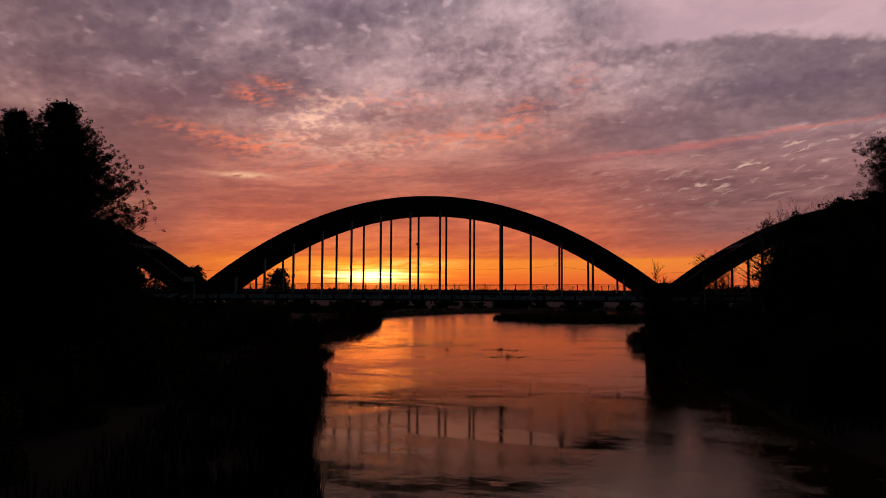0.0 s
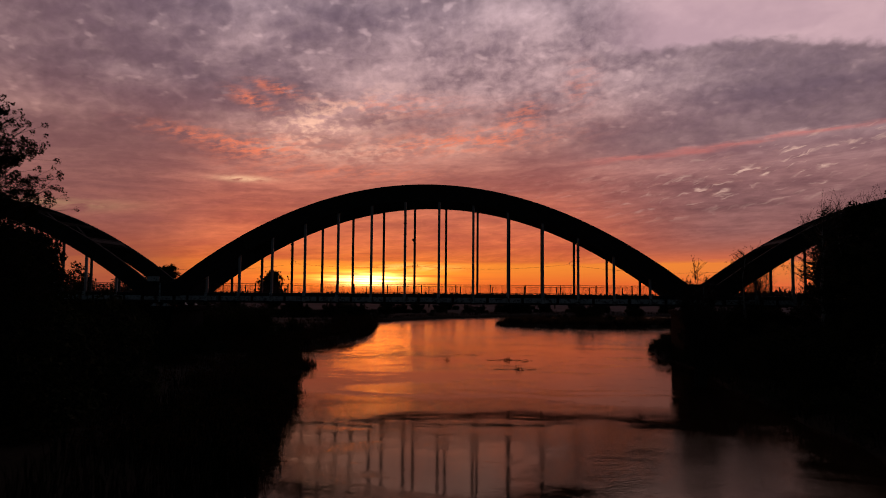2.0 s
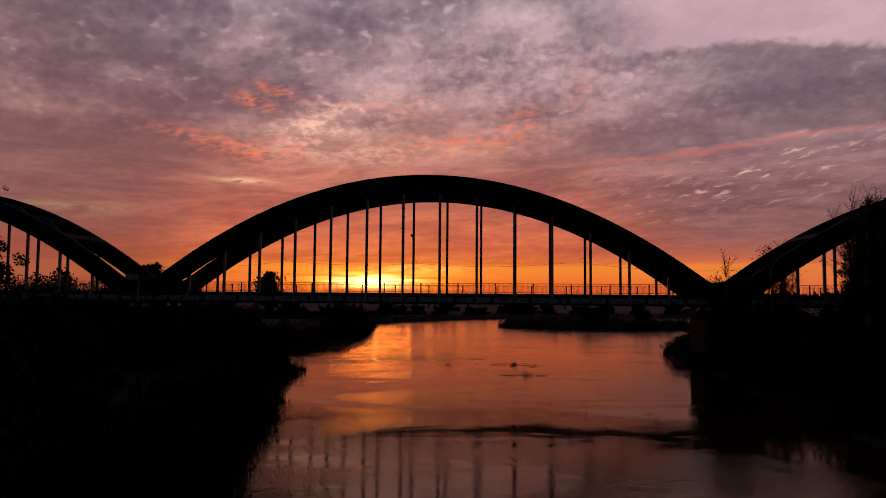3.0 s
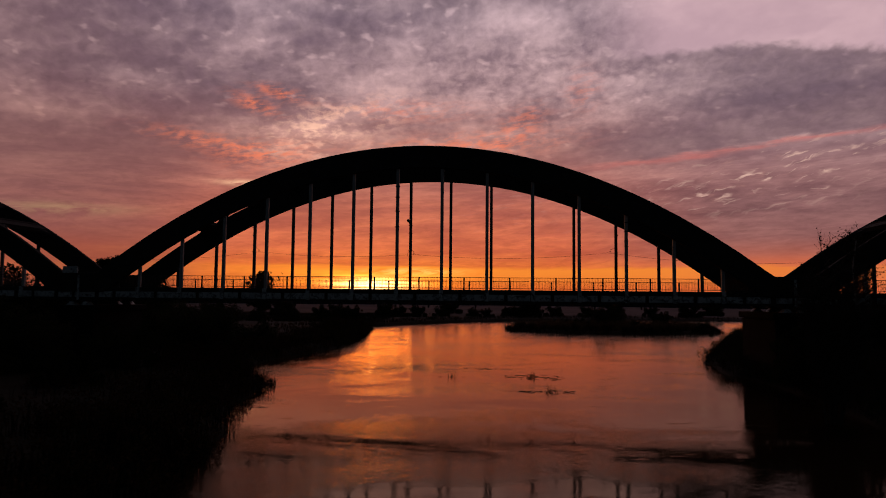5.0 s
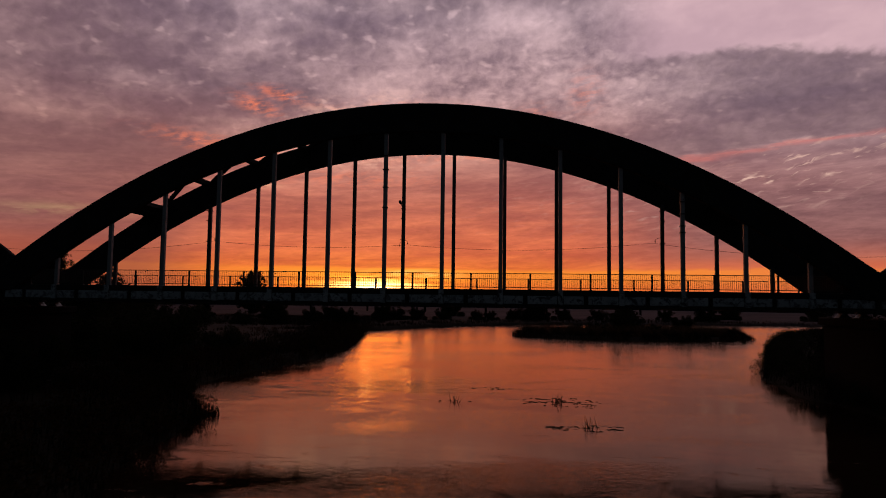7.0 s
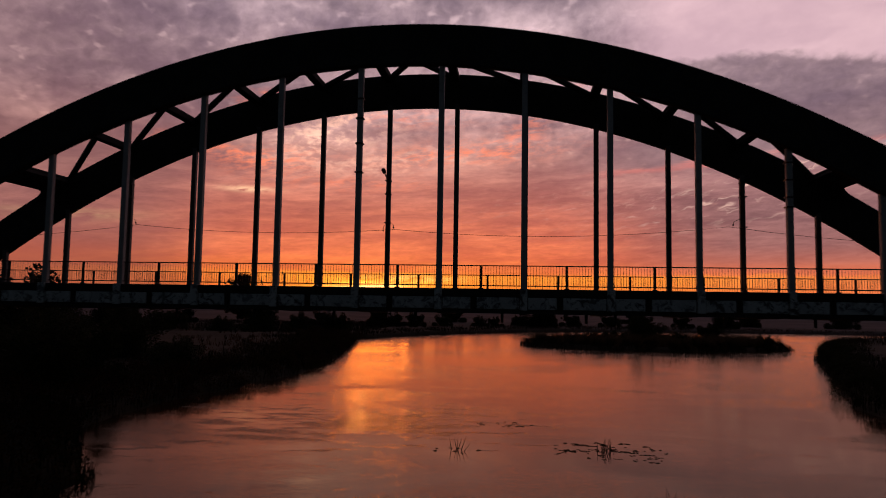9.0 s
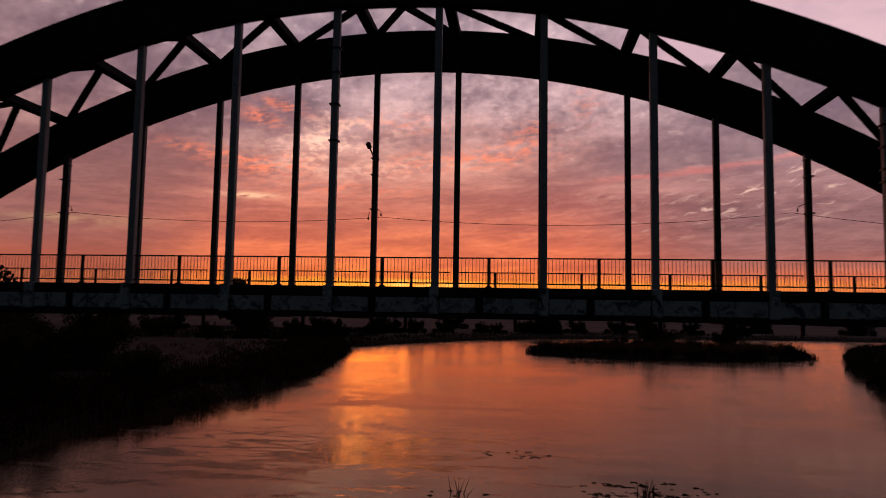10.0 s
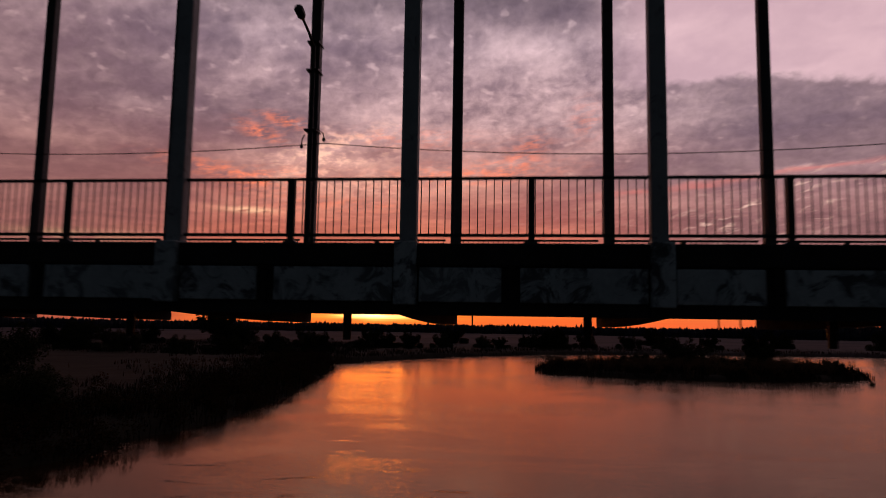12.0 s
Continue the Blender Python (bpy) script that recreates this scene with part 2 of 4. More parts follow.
    bars = n.noise(n.xyz(n.m("MULTIPLY", az, 0.13), n.m("MULTIPLY", el, 3.2), 17.0), 1.0, 4, 0.6, 0.4)
    breaks = n.smooth(bars, 0.36, 0.62, 0.25, 1.25)
    col = n.mix(1.0, col, n.mix(n.m("MULTIPLY", blob(8.0, 2.3, 1.2), breaks), (0, 0, 0), (.20, .05, .0)), "ADD")
    col = n.mix(1.0, col, n.mix(n.m("MULTIPLY", blob(4.8, 0.66, 1.2), breaks), (0, 0, 0), (1.9, .52, .02)), "ADD")
    col = n.mix(1.0, col, n.mix(n.m("MULTIPLY", bank(-8.4, 2.05, 3.6, .28, 0, 1.0), n.smooth(fine, 0.35, 0.6)), (0, 0, 0), (.5, .36, .10)), "ADD")
    col = n.mix(1.0, col, n.mix(n.m("MULTIPLY", blob(2.3, 0.36, 1.0), n.smooth(bars, 0.36, 0.58, 0.25, 1.3)), (0, 0, 0), (8.0, 4.6, 1.5)), "ADD")
    # away from the dawn the sky is still dark and blue
    back = n.smooth(n.m("ABSOLUTE", n.m("ADD", saz, -6.0)), 35.0, 58.0)
    night = n.ramp(t, [(0, (.014, .015, .019)), (.3, (.012, .015, .020)), (1, (.006, .008, .012))])
    col = n.mix(back, col, night)
    col = n.mix(n.smooth(el, -0.3, -2.0), col, (.006, .005, .005))
    daylight = n.add("ShaderNodeTexSky", sky_type="NISHITA")
    daylight.sun_disc = False
    daylight.sun_elevation, daylight.sun_rotation = SUN_EL, -SUN_AZ
    glow = n.add("ShaderNodeBackground")
    n.plug(glow.inputs[0], col)
    glow.inputs[1].default_value = 1.0
    air = n.add("ShaderNodeBackground")
    n.plug(air.inputs[0], daylight.outputs[0])
    air.inputs[1].default_value = 0.002
    both = n.add("ShaderNodeAddShader")
    n.plug(both.inputs[0], glow.outputs[0])
    n.plug(both.inputs[1], air.outputs[0])
    n.plug(n.add("ShaderNodeOutputWorld").inputs[0], both.outputs[0])


build_sky()
sun = new("sun", bpy.data.lights.new("sun", "SUN"))
sun.data.energy, sun.data.angle, sun.data.color = 0.024, radians(6.8), (1, .25, .02)
sun_from = Vector((-math.sin(SUN_AZ) * math.cos(SUN_EL), math.cos(SUN_AZ) * math.cos(SUN_EL), math.sin(SUN_EL)))
sun.matrix_world = look(sun_from * 200 + Vector((0, 0, 30)), Vector((0, 0, 30)))


# ---- materials ----
def material(name, base, second, scale=1.0, rough=0.8, bump=0.3, metal=0.0, spots=None, fine=14.0, vary=0.0, stained=0.56, gloss=0.5):
    """Two tones mixed by coarse and fine noise at real size, with fine relief."""
    mat = bpy.data.materials.new(name)
    mat.use_nodes = True
    n = Nodes(mat.node_tree)
    at = n.add("ShaderNodeTexCoord").outputs["Object"]
    coarse = n.noise(at, scale, 5, 0.6, 0.4)
    small = n.noise(at, scale * fine, 4, 0.65)
    both = n.m("ADD", n.m("MULTIPLY", coarse, 0.65), n.m("MULTIPLY", small, 0.35))
    col = n.mix(n.smooth(both, 0.36, 0.64), base, second)
    if spots:
        col = n.mix(n.smooth(n.noise(at, scale * 2.3, 6, 0.7, 1.0), stained, stained + 0.14), col, spots)
    if vary:
        chance = n.add("ShaderNodeObjectInfo").outputs["Random"]
        col = n.mix(n.m("MULTIPLY", chance, vary), col, second)
    shader = n.add("ShaderNodeBsdfPrincipled")
    n.plug(shader.inputs["Base Color"], col)
    n.plug(shader.inputs["Roughness"], n.smooth(small, 0.3, 0.7, max(rough - 0.12, 0.05), min(rough + 0.1, 1.0)))
    shader.inputs["Metallic"].default_value = metal
    shader.inputs["Specular IOR Level"].default_value = gloss
    if bump:
        b = n.add("ShaderNodeBump")
        b.inputs["Strength"].default_value, b.inputs["Distance"].default_value = bump, 0.02
        n.plug(b.inputs["Height"], small)
        n.plug(shader.inputs["Normal"], b.outputs[0])
    n.plug(n.add("ShaderNodeOutputMaterial").inputs[0], shader.outputs[0])
    return mat


def leaf_material(name, base, second):
    """Leaves whose tone changes from leaf to leaf."""
    mat = bpy.data.materials.new(name)
    mat.use_nodes = True
    n = Nodes(mat.node_tree)
    chance = n.add("ShaderNodeNewGeometry").outputs["Random Per Island"]
    at = n.add("ShaderNodeTexCoord").outputs["Object"]
    col = n.mix(n.m("ADD", n.m("MULTIPLY", chance, 0.7), n.m("MULTIPLY", n.noise(at, 0.6, 3), 0.3)), base, second)
    shader = n.add("ShaderNodeBsdfPrincipled")
    n.plug(shader.inputs["Base Color"], col)
    shader.inputs["Roughness"].default_value = 0.9
    shader.inputs["Specular IOR Level"].default_value = 0.05
    n.plug(n.add("ShaderNodeOutputMaterial").inputs[0], shader.outputs[0])
    return mat


def water_material():
    mat = bpy.data.materials.new("river_water")
    mat.use_nodes = True
    n = Nodes(mat.node_tree)
    at = n.add("ShaderNodeTexCoord").outputs["Object"]
    sep = n.add("ShaderNodeSeparateXYZ")
    n.plug(sep.inputs[0], at)
    along = n.xyz(n.m("MULTIPLY", sep.outputs[0], 0.42), sep.outputs[1], 0.0)
    swell = n.noise(along, 0.5, 3, 0.5, 0.6)
    ripple = n.noise(n.xyz(n.m("MULTIPLY", sep.outputs[0], 0.55), sep.outputs[1], 0.0), 4.0, 4, 0.62, 0.7)
    chop = n.noise(along, 9.0, 2, 0.5, 0.4)
    lively = n.smooth(n.noise(n.xyz(n.m("MULTIPLY", sep.outputs[0], 0.5), sep.outputs[1], 0.0), 0.09, 5, 0.65, 0.8), 0.42, 0.62)
    # a riffle of broken water off the bank
    rx, ry = n.m("DIVIDE", n.m("ADD", sep.outputs[0], 6.5), 12.0), n.m("DIVIDE", n.m("ADD", sep.outputs[1], n.m("MULTIPLY", sep.outputs[0], -0.25)), 8.0)
    ry = n.m("SUBTRACT", ry, 1.25)
    spot = n.m("EXPONENT", n.m("MULTIPLY", n.m("ADD", n.m("MULTIPLY", rx, rx), n.m("MULTIPLY", ry, ry)), -1.0))
    broken = n.noise(n.xyz(n.m("MULTIPLY", sep.outputs[0], 0.35), sep.outputs[1], 4.0), 0.8, 5, 0.65, 0.8)
    lively = n.m("MAXIMUM", lively, n.m("MULTIPLY", n.smooth(n.m("ADD", broken, n.m("MULTIPLY", spot, 0.25)), 0.60, 0.74), 2.6))
    height = n.m("ADD", n.m("MULTIPLY", swell, 0.085), n.m("ADD", n.m("MULTIPLY", n.m("SUBTRACT", ripple, 0.5), n.m("ADD", 0.030, n.m("MULTIPLY", lively, 0.20))), n.m("MULTIPLY", n.m("SUBTRACT", chop, 0.5), n.m("ADD", 0.008, n.m("MULTIPLY", lively, 0.085)))))
    b = n.add("ShaderNodeBump")
    b.inputs["Strength"].default_value, b.inputs["Distance"].default_value = 0.5, 0.16
    n.plug(b.inputs["Height"], height)
    # brown river: dark body, brownish gloss that tints every reflection warm
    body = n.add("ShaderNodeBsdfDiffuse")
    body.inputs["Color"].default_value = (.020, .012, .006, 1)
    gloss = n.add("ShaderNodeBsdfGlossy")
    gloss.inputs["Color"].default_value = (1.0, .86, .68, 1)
    n.plug(gloss.inputs["Roughness"], n.m("ADD", n.smooth(lively, 0, 1, 0.015, 0.045), n.smooth(sep.outputs[1], 2.0, 45.0, 0.0, 0.105)))
    n.plug(gloss.inputs["Normal"], b.outputs[0])
    amount = n.add("ShaderNodeFresnel")
    amount.inputs["IOR"].default_value = 1.33
    n.plug(amount.inputs["Normal"], b.outputs[0])
    shader = n.add("ShaderNodeMixShader")
    n.plug(shader.inputs[0], amount.outputs[0])
    n.plug(shader.inputs[1], body.outputs[0])
    n.plug(shader.inputs[2], gloss.outputs[0])
    n.plug(n.add("ShaderNodeOutputMaterial").inputs[0], shader.outputs[0])
    return mat


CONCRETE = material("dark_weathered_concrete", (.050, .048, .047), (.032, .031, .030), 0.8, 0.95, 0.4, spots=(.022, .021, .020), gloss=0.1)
# silhouette put into the colour: near black, so dawn-lit pier sides stay dark
PIER = material("near_black_concrete", (.015, .015, .014), (.010, .010, .0095), 0.7, 0.95, 0.5, spots=(.010, .011, .008), gloss=0.05)
PALE = material("pale_painted_concrete", (.60, .68, .69), (.42, .48, .50), 0.9, 0.8, 0.35, spots=(.05, .055, .065), vary=0.4, stained=0.47)
STEEL = material("dark_painted_steel", (.05, .05, .05), (.03, .028, .026), 3.0, 0.55, 0.2, metal=0.3, spots=(.09, .05, .03))
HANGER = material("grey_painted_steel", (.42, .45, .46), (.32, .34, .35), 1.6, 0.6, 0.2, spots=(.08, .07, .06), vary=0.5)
# darker copy of the hanger grey: the far row's shade put into its colour
HANGER_FAR = material("shaded_grey_steel", (.10, .105, .11), (.06, .062, .065), 1.6, 0.65, 0.2, spots=(.04, .035, .03), vary=0.4)
ASPHALT = material("asphalt", (.05, .05, .05), (.035, .035, .036), 1.2, 0.9, 0.6, fine=40)


def ground_material():
    """Dark bank, and further out fields with the mist's tint put into their colour."""
    mat = bpy.data.materials.new("river_meadow")
    mat.use_nodes = True
    n = Nodes(mat.node_tree)
    at = n.add("ShaderNodeTexCoord").outputs["Object"]
    sep = n.add("ShaderNodeSeparateXYZ")
    n.plug(sep.inputs[0], at)
    coarse, small = n.noise(at, 0.12, 5, 0.6, 0.4), n.noise(at, 3.5, 4, 0.65)
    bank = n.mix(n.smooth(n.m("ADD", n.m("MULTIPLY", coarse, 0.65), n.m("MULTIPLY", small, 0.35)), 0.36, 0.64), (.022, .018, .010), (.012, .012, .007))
    # grey-violet stands in for mist lying over the far fields
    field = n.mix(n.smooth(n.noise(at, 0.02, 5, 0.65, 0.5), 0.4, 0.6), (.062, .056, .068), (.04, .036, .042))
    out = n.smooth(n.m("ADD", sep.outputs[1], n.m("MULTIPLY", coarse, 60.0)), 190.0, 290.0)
    shader = n.add("ShaderNodeBsdfPrincipled")
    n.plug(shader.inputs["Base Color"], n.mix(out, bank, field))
    shader.inputs["Roughness"].default_value = 0.95
    shader.inputs["Specular IOR Level"].default_value = 0.1
    b = n.add("ShaderNodeBump")
    b.inputs["Strength"].default_value, b.inputs["Distance"].default_value = 0.6, 0.05
    n.plug(b.inputs["Height"], small)
    n.plug(shader.inputs["Normal"], b.outputs[0])
    n.plug(n.add("ShaderNodeOutputMaterial").inputs[0], shader.outputs[0])
    return mat


SOIL = ground_material()
BARK = material("bark", (.06, .05, .04), (.035, .03, .025), 2.0, 0.9, 0.8)
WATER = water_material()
# darker copy of the dry reeds, with the near banks' shade in its colour
REED_SHADED = leaf_material("shaded_reeds", (.020, .016, .009), (.012, .010, .006))
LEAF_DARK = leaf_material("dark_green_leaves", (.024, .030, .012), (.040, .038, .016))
LEAF_BROWN = leaf_material("autumn_leaves", (.09, .055, .02), (.05, .045, .018))
REED = leaf_material("dry_reeds", (.040, .028, .016), (.022, .017, .010))
WEED = leaf_material("water_weed", (.02, .025, .01), (.04, .035, .015))


# ---- mesh helpers ----
def box(bm, lo, hi):
    vs = [bm.verts.new((a, b, c)) for a in (lo[0], hi[0]) for b in (lo[1], hi[1]) for c in (lo[2], hi[2])]
    for q in ((0, 1, 3, 2), (4, 6, 7, 5), (0, 4, 5, 1), (2, 3, 7, 6), (0, 2, 6, 4), (1, 5, 7, 3)):
        bm.faces.new([vs[i] for i in q])
    return vs


def beam(bm, a, b, wide, deep):
    """A bar of rectangular section from a to b."""
    a, b = Vector(a), Vector(b)
    d = (b - a).normalized()
    side = d.cross(Vector((0, 0, 1)))
    side = side.normalized() if side.length > 1e-4 else Vector((1, 0, 0))
    upw = side.cross(d)
    ends = []
    for p in (a, b):
        ends.append([bm.verts.new(p + side * i * wide / 2 + upw * j * deep / 2) for i, j in ((-1, -1), (1, -1), (1, 1), (-1, 1))])
    bm.faces.new(ends[0][::-1])
    bm.faces.new(ends[1])
    for i in range(4):
        bm.faces.new((ends[0][i], ends[0][(i + 1) % 4], ends[1][(i + 1) % 4], ends[1][i]))


def tube(bm, points, radii, sides=8):
    """A round bar through points; a radius for each of them."""
    rings = []
    for i, p in enumerate(points):
        p = Vector(p)
        d = (Vector(points[min(i + 1, len(points) - 1)]) - Vector(points[max(i - 1, 0)])).normalized()
        u = d.orthogonal().normalized()
        v = d.cross(u)
        rings.append([bm.verts.new(p + (u * math.cos(k * math.tau / sides) + v * math.sin(k * math.tau / sides)) * radii[i]) for k in range(sides)])
    for r, s in zip(rings, rings[1:]):
        # the seam is turned so that the skin does not twist
        best = min(range(sides), key=lambda o: (r[0].co - s[o].co).length)
        for k in range(sides):
            bm.faces.new((r[k], r[(k + 1) % sides], s[(k + 1 + best) % sides], s[(k + best) % sides]))
    bm.faces.new(rings[0][::-1])
    bm.faces.new(rings[-1])


def mesh_of(name, bm, mat, bevel=0.0):
    if bevel:
        bmesh.ops.bevel(bm, geom=bm.edges[:], offset=bevel, segments=1, affect="EDGES")
    bmesh.ops.recalc_face_normals(bm, faces=bm.faces[:])
    data = bpy.data.meshes.new(name)
    bm.to_mesh(data)
    bm.free()
    data.materials.append(mat)
    return data


def part(name, bm, mat, parent, label="", bevel=0.0):
    data = bm if isinstance(bm, bpy.types.Mesh) else mesh_of(name, bm, mat, bevel)
    ob = new(name, data)
    ob.parent = parent
    return tagged(ob, label)


def quick_mesh(name, verts, faces, mat):
    data = bpy.data.meshes.new(name)
    data.from_pydata(verts, [], faces)
    data.materials.append(mat)
    return data


# ---- ground, river ----
LEFT_SHORE = [(-190, 16), (-110, 8), (-74, 1.5), (-62, -1.5), (-50, -4.5), (-37, -7.5), (-30, -9.5), (-21, -13), (-8, -14.5), (0, -20.5), (7, -23.5), (17, -21.8), (32, -19.6), (51, -20), (62, -21.5), (95, -27), (113, -31), (122, -27), (131, -23), (149, -13), (173, 7), (190, 40), (202, 95), (205, 170), (206, 300)]
RIGHT_SHORE = [(-190, 44), (-110, 35), (-72, 30.5), (-52, 30), (-36, 30), (-22, 30), (-5, 31), (5, 30.5), (10, 29.5), (27, 32), (46, 39.5), (80, 51), (110, 64), (145, 81), (160, 96), (172, 130), (178, 170), (180, 300)]


def along(table, y):
    if y <= table[0][0]:
        return table[0][1]
    for (a, b), (c, d) in zip(table, table[1:]):
        if y <= c:
            return b + (d - b) * (y - a) / (c - a)
    return table[-1][1]


FAR_SHORE = [(b, a) for a, b in LEFT_SHORE if a >= 113]


ISLAND = ((31, 108), 0.14, 26, 17.5)     # centre, turn, half length, half width


def island_depth(x, y):
    (cx, cy), turn, a, b = ISLAND
    dx, dy = x - cx, y - cy
    u, v = dx * math.cos(turn) + dy * math.sin(turn), dy * math.cos(turn) - dx * math.sin(turn)
    q = math.hypot(u / a, v / b)
    return (1 - q) * min(a, b)


def shore_depth(x, y):
    """How far a place is from the water, inland; below zero in the river."""
    if abs(x) > 320 or y > 320 or y < -200:
        return 30.0
    wob = 1.3 * noise.noise((x * .16, y * .16, 3.0)) + 0.5 * noise.noise((x * .6, y * .6, 7.0))
    if y > 206:
        inland = 30.0
    else:
        l, r = along(LEFT_SHORE, y), along(RIGHT_SHORE, y)
        if y > 113:                                  # the far shore runs across the view
            far_y = along(FAR_SHORE, x)
            inland = max(min(y - far_y, 40) if x > -31 else 10.0, x - r)
        else:
            inland = max(l - x, x - r)
    return max(inland, island_depth(x, y)) + wob


def ground_height(x, y):
    d = shore_depth(x, y)
    if d < 0:
        return max(-1.5, d * 0.5) - 0.05
    h = min(d * 0.55, 0.75) + min(d, 12) * 0.03
    if island_depth(x, y) > -3:
        return min(h, 0.7) + 0.15 * noise.noise((x * .3, y * .3, 0))
    return h + 0.3 * noise.noise((x * .08, y * .08, 0)) + 0.12 * noise.noise((x * .4, y * .4, 5))


def steps(stops):
    out = []
    for a, b, s in stops:
        k = max(1, round((b - a) / s))
        out += [a + (b - a) * i / k for i in range(k)]
    return out + [stops[-1][1]]


GX = steps([(-4000, -1000, 500), (-1000, -300, 100), (-300, -70, 20), (-70, 90, 1.1), (90, 150, 4), (150, 300, 20), (300, 1000, 100), (1000, 4000, 500)])
GY = steps([(-900, -200, 100), (-200, -110, 8), (-110, 150, 1.1), (150, 215, 1.6), (215, 300, 12), (300, 1000, 70), (1000, 4600, 600)])
gv = [(x, y, ground_height(x, y)) for y in GY for x in GX]
wide = len(GX)
gf = [(j * wide + i, j * wide + i + 1, (j + 1) * wide + i + 1, (j + 1) * wide + i) for j in range(len(GY) - 1) for i in range(wide - 1)]
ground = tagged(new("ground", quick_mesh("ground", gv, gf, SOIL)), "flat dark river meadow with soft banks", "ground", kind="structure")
ground.data.shade_smooth()

wv = [(-300, -300, 0), (400, -300, 0), (400, 260, 0), (-300, 260, 0)]
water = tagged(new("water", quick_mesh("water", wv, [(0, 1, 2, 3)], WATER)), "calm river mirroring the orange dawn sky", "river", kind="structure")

# ---- bridge ----
PITCH, FAR_Y, FAR_OFF = 4.5, 8.09, 0.15
DECK = 8.62
# three like spans: centre, crown and curve of the rib's upper and lower edges, ends, hangers
BAY, HALF = 71.4, 35.7


def span(c):
    return dict(c=c, top=23.05, ta=.0113, low=20.80, la=.0118, x0=c - HALF, x1=c + HALF, hang=[c + PITCH * (k + .5) for k in range(-7, 7)])


MAIN, LEFT, RIGHT = span(-2.25), span(-2.25 - BAY), span(-2.25 + BAY)
RIB = 0.85


def top_z(s, x):
    return s["top"] - s["ta"] * (x - s["c"]) ** 2


def low_z(s, x):
    return s["low"] - s["la"] * (x - s["c"]) ** 2


bridge = tagged(new("arch_bridge"), "concrete road bridge with three tied arches over the river", "bridge")


def rib(s, y):
    bm = bmesh.new()
    rings = []
    k = 80
    for i in range(k + 1):
        x = s["x0"] + (s["x1"] - s["x0"]) * i / k
        hi, lo = max(top_z(s, x), 10.12), max(low_z(s, x), DECK - .5)
        c = 0.06
        f, k_ = (-RIB / 2, .14) if y == 0 else (-.10, RIB / 2)
        sec = [(f, lo + c), (f + c, lo), (k_ - c, lo), (k_, lo + c), (k_, hi - c), (k_ - c, hi), (f + c, hi), (f, hi - c)]
        rings.append([bm.verts.new((x, y + a, b)) for a, b in sec])
    for r, q in zip(rings, rings[1:]):
        for j in range(8):
            bm.faces.new((r[j], q[j], q[(j + 1) % 8], r[(j + 1) % 8]))
    bm.faces.new(rings[0])
    bm.faces.new(rings[-1][::-1])
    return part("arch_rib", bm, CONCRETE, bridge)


for s in (MAIN, LEFT, RIGHT):
    for y in (0, FAR_Y):
        rib(s, y)

# hangers with the broad shoe by which each one grips the girder
for s in (MAIN, LEFT, RIGHT):
    for y, off in ((0, 0), (FAR_Y, FAR_OFF)):
        for x in s["hang"]:
            bm = bmesh.new()
            box(bm, (x + off - .15, y - .15, DECK - .02), (x + off + .15, y + .15, low_z(s, x + off) + .25))
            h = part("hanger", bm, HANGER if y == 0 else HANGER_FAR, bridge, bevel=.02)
            bm = bmesh.new()
            box(bm, (x + off - .2, y - .42 if y == 0 else y + .1, DECK - 1.12), (x + off + .2, y - .1 if y == 0 else y + .42, DECK + .02))
            part("hanger_shoe", bm, PALE, h, bevel=.02)

for x, heights in ((-PITCH, (14.9, 16.5, 17.9, 19.0)), (4 * PITCH, (13.0, 13.5, 14.4, 15.3))):
    for z in heights:
        bm = bmesh.new()
        box(bm, (x - .21, -.2, z - .035), (x + .21, .2, z + .035))
        part("clamp", bm, STEEL, bridge)

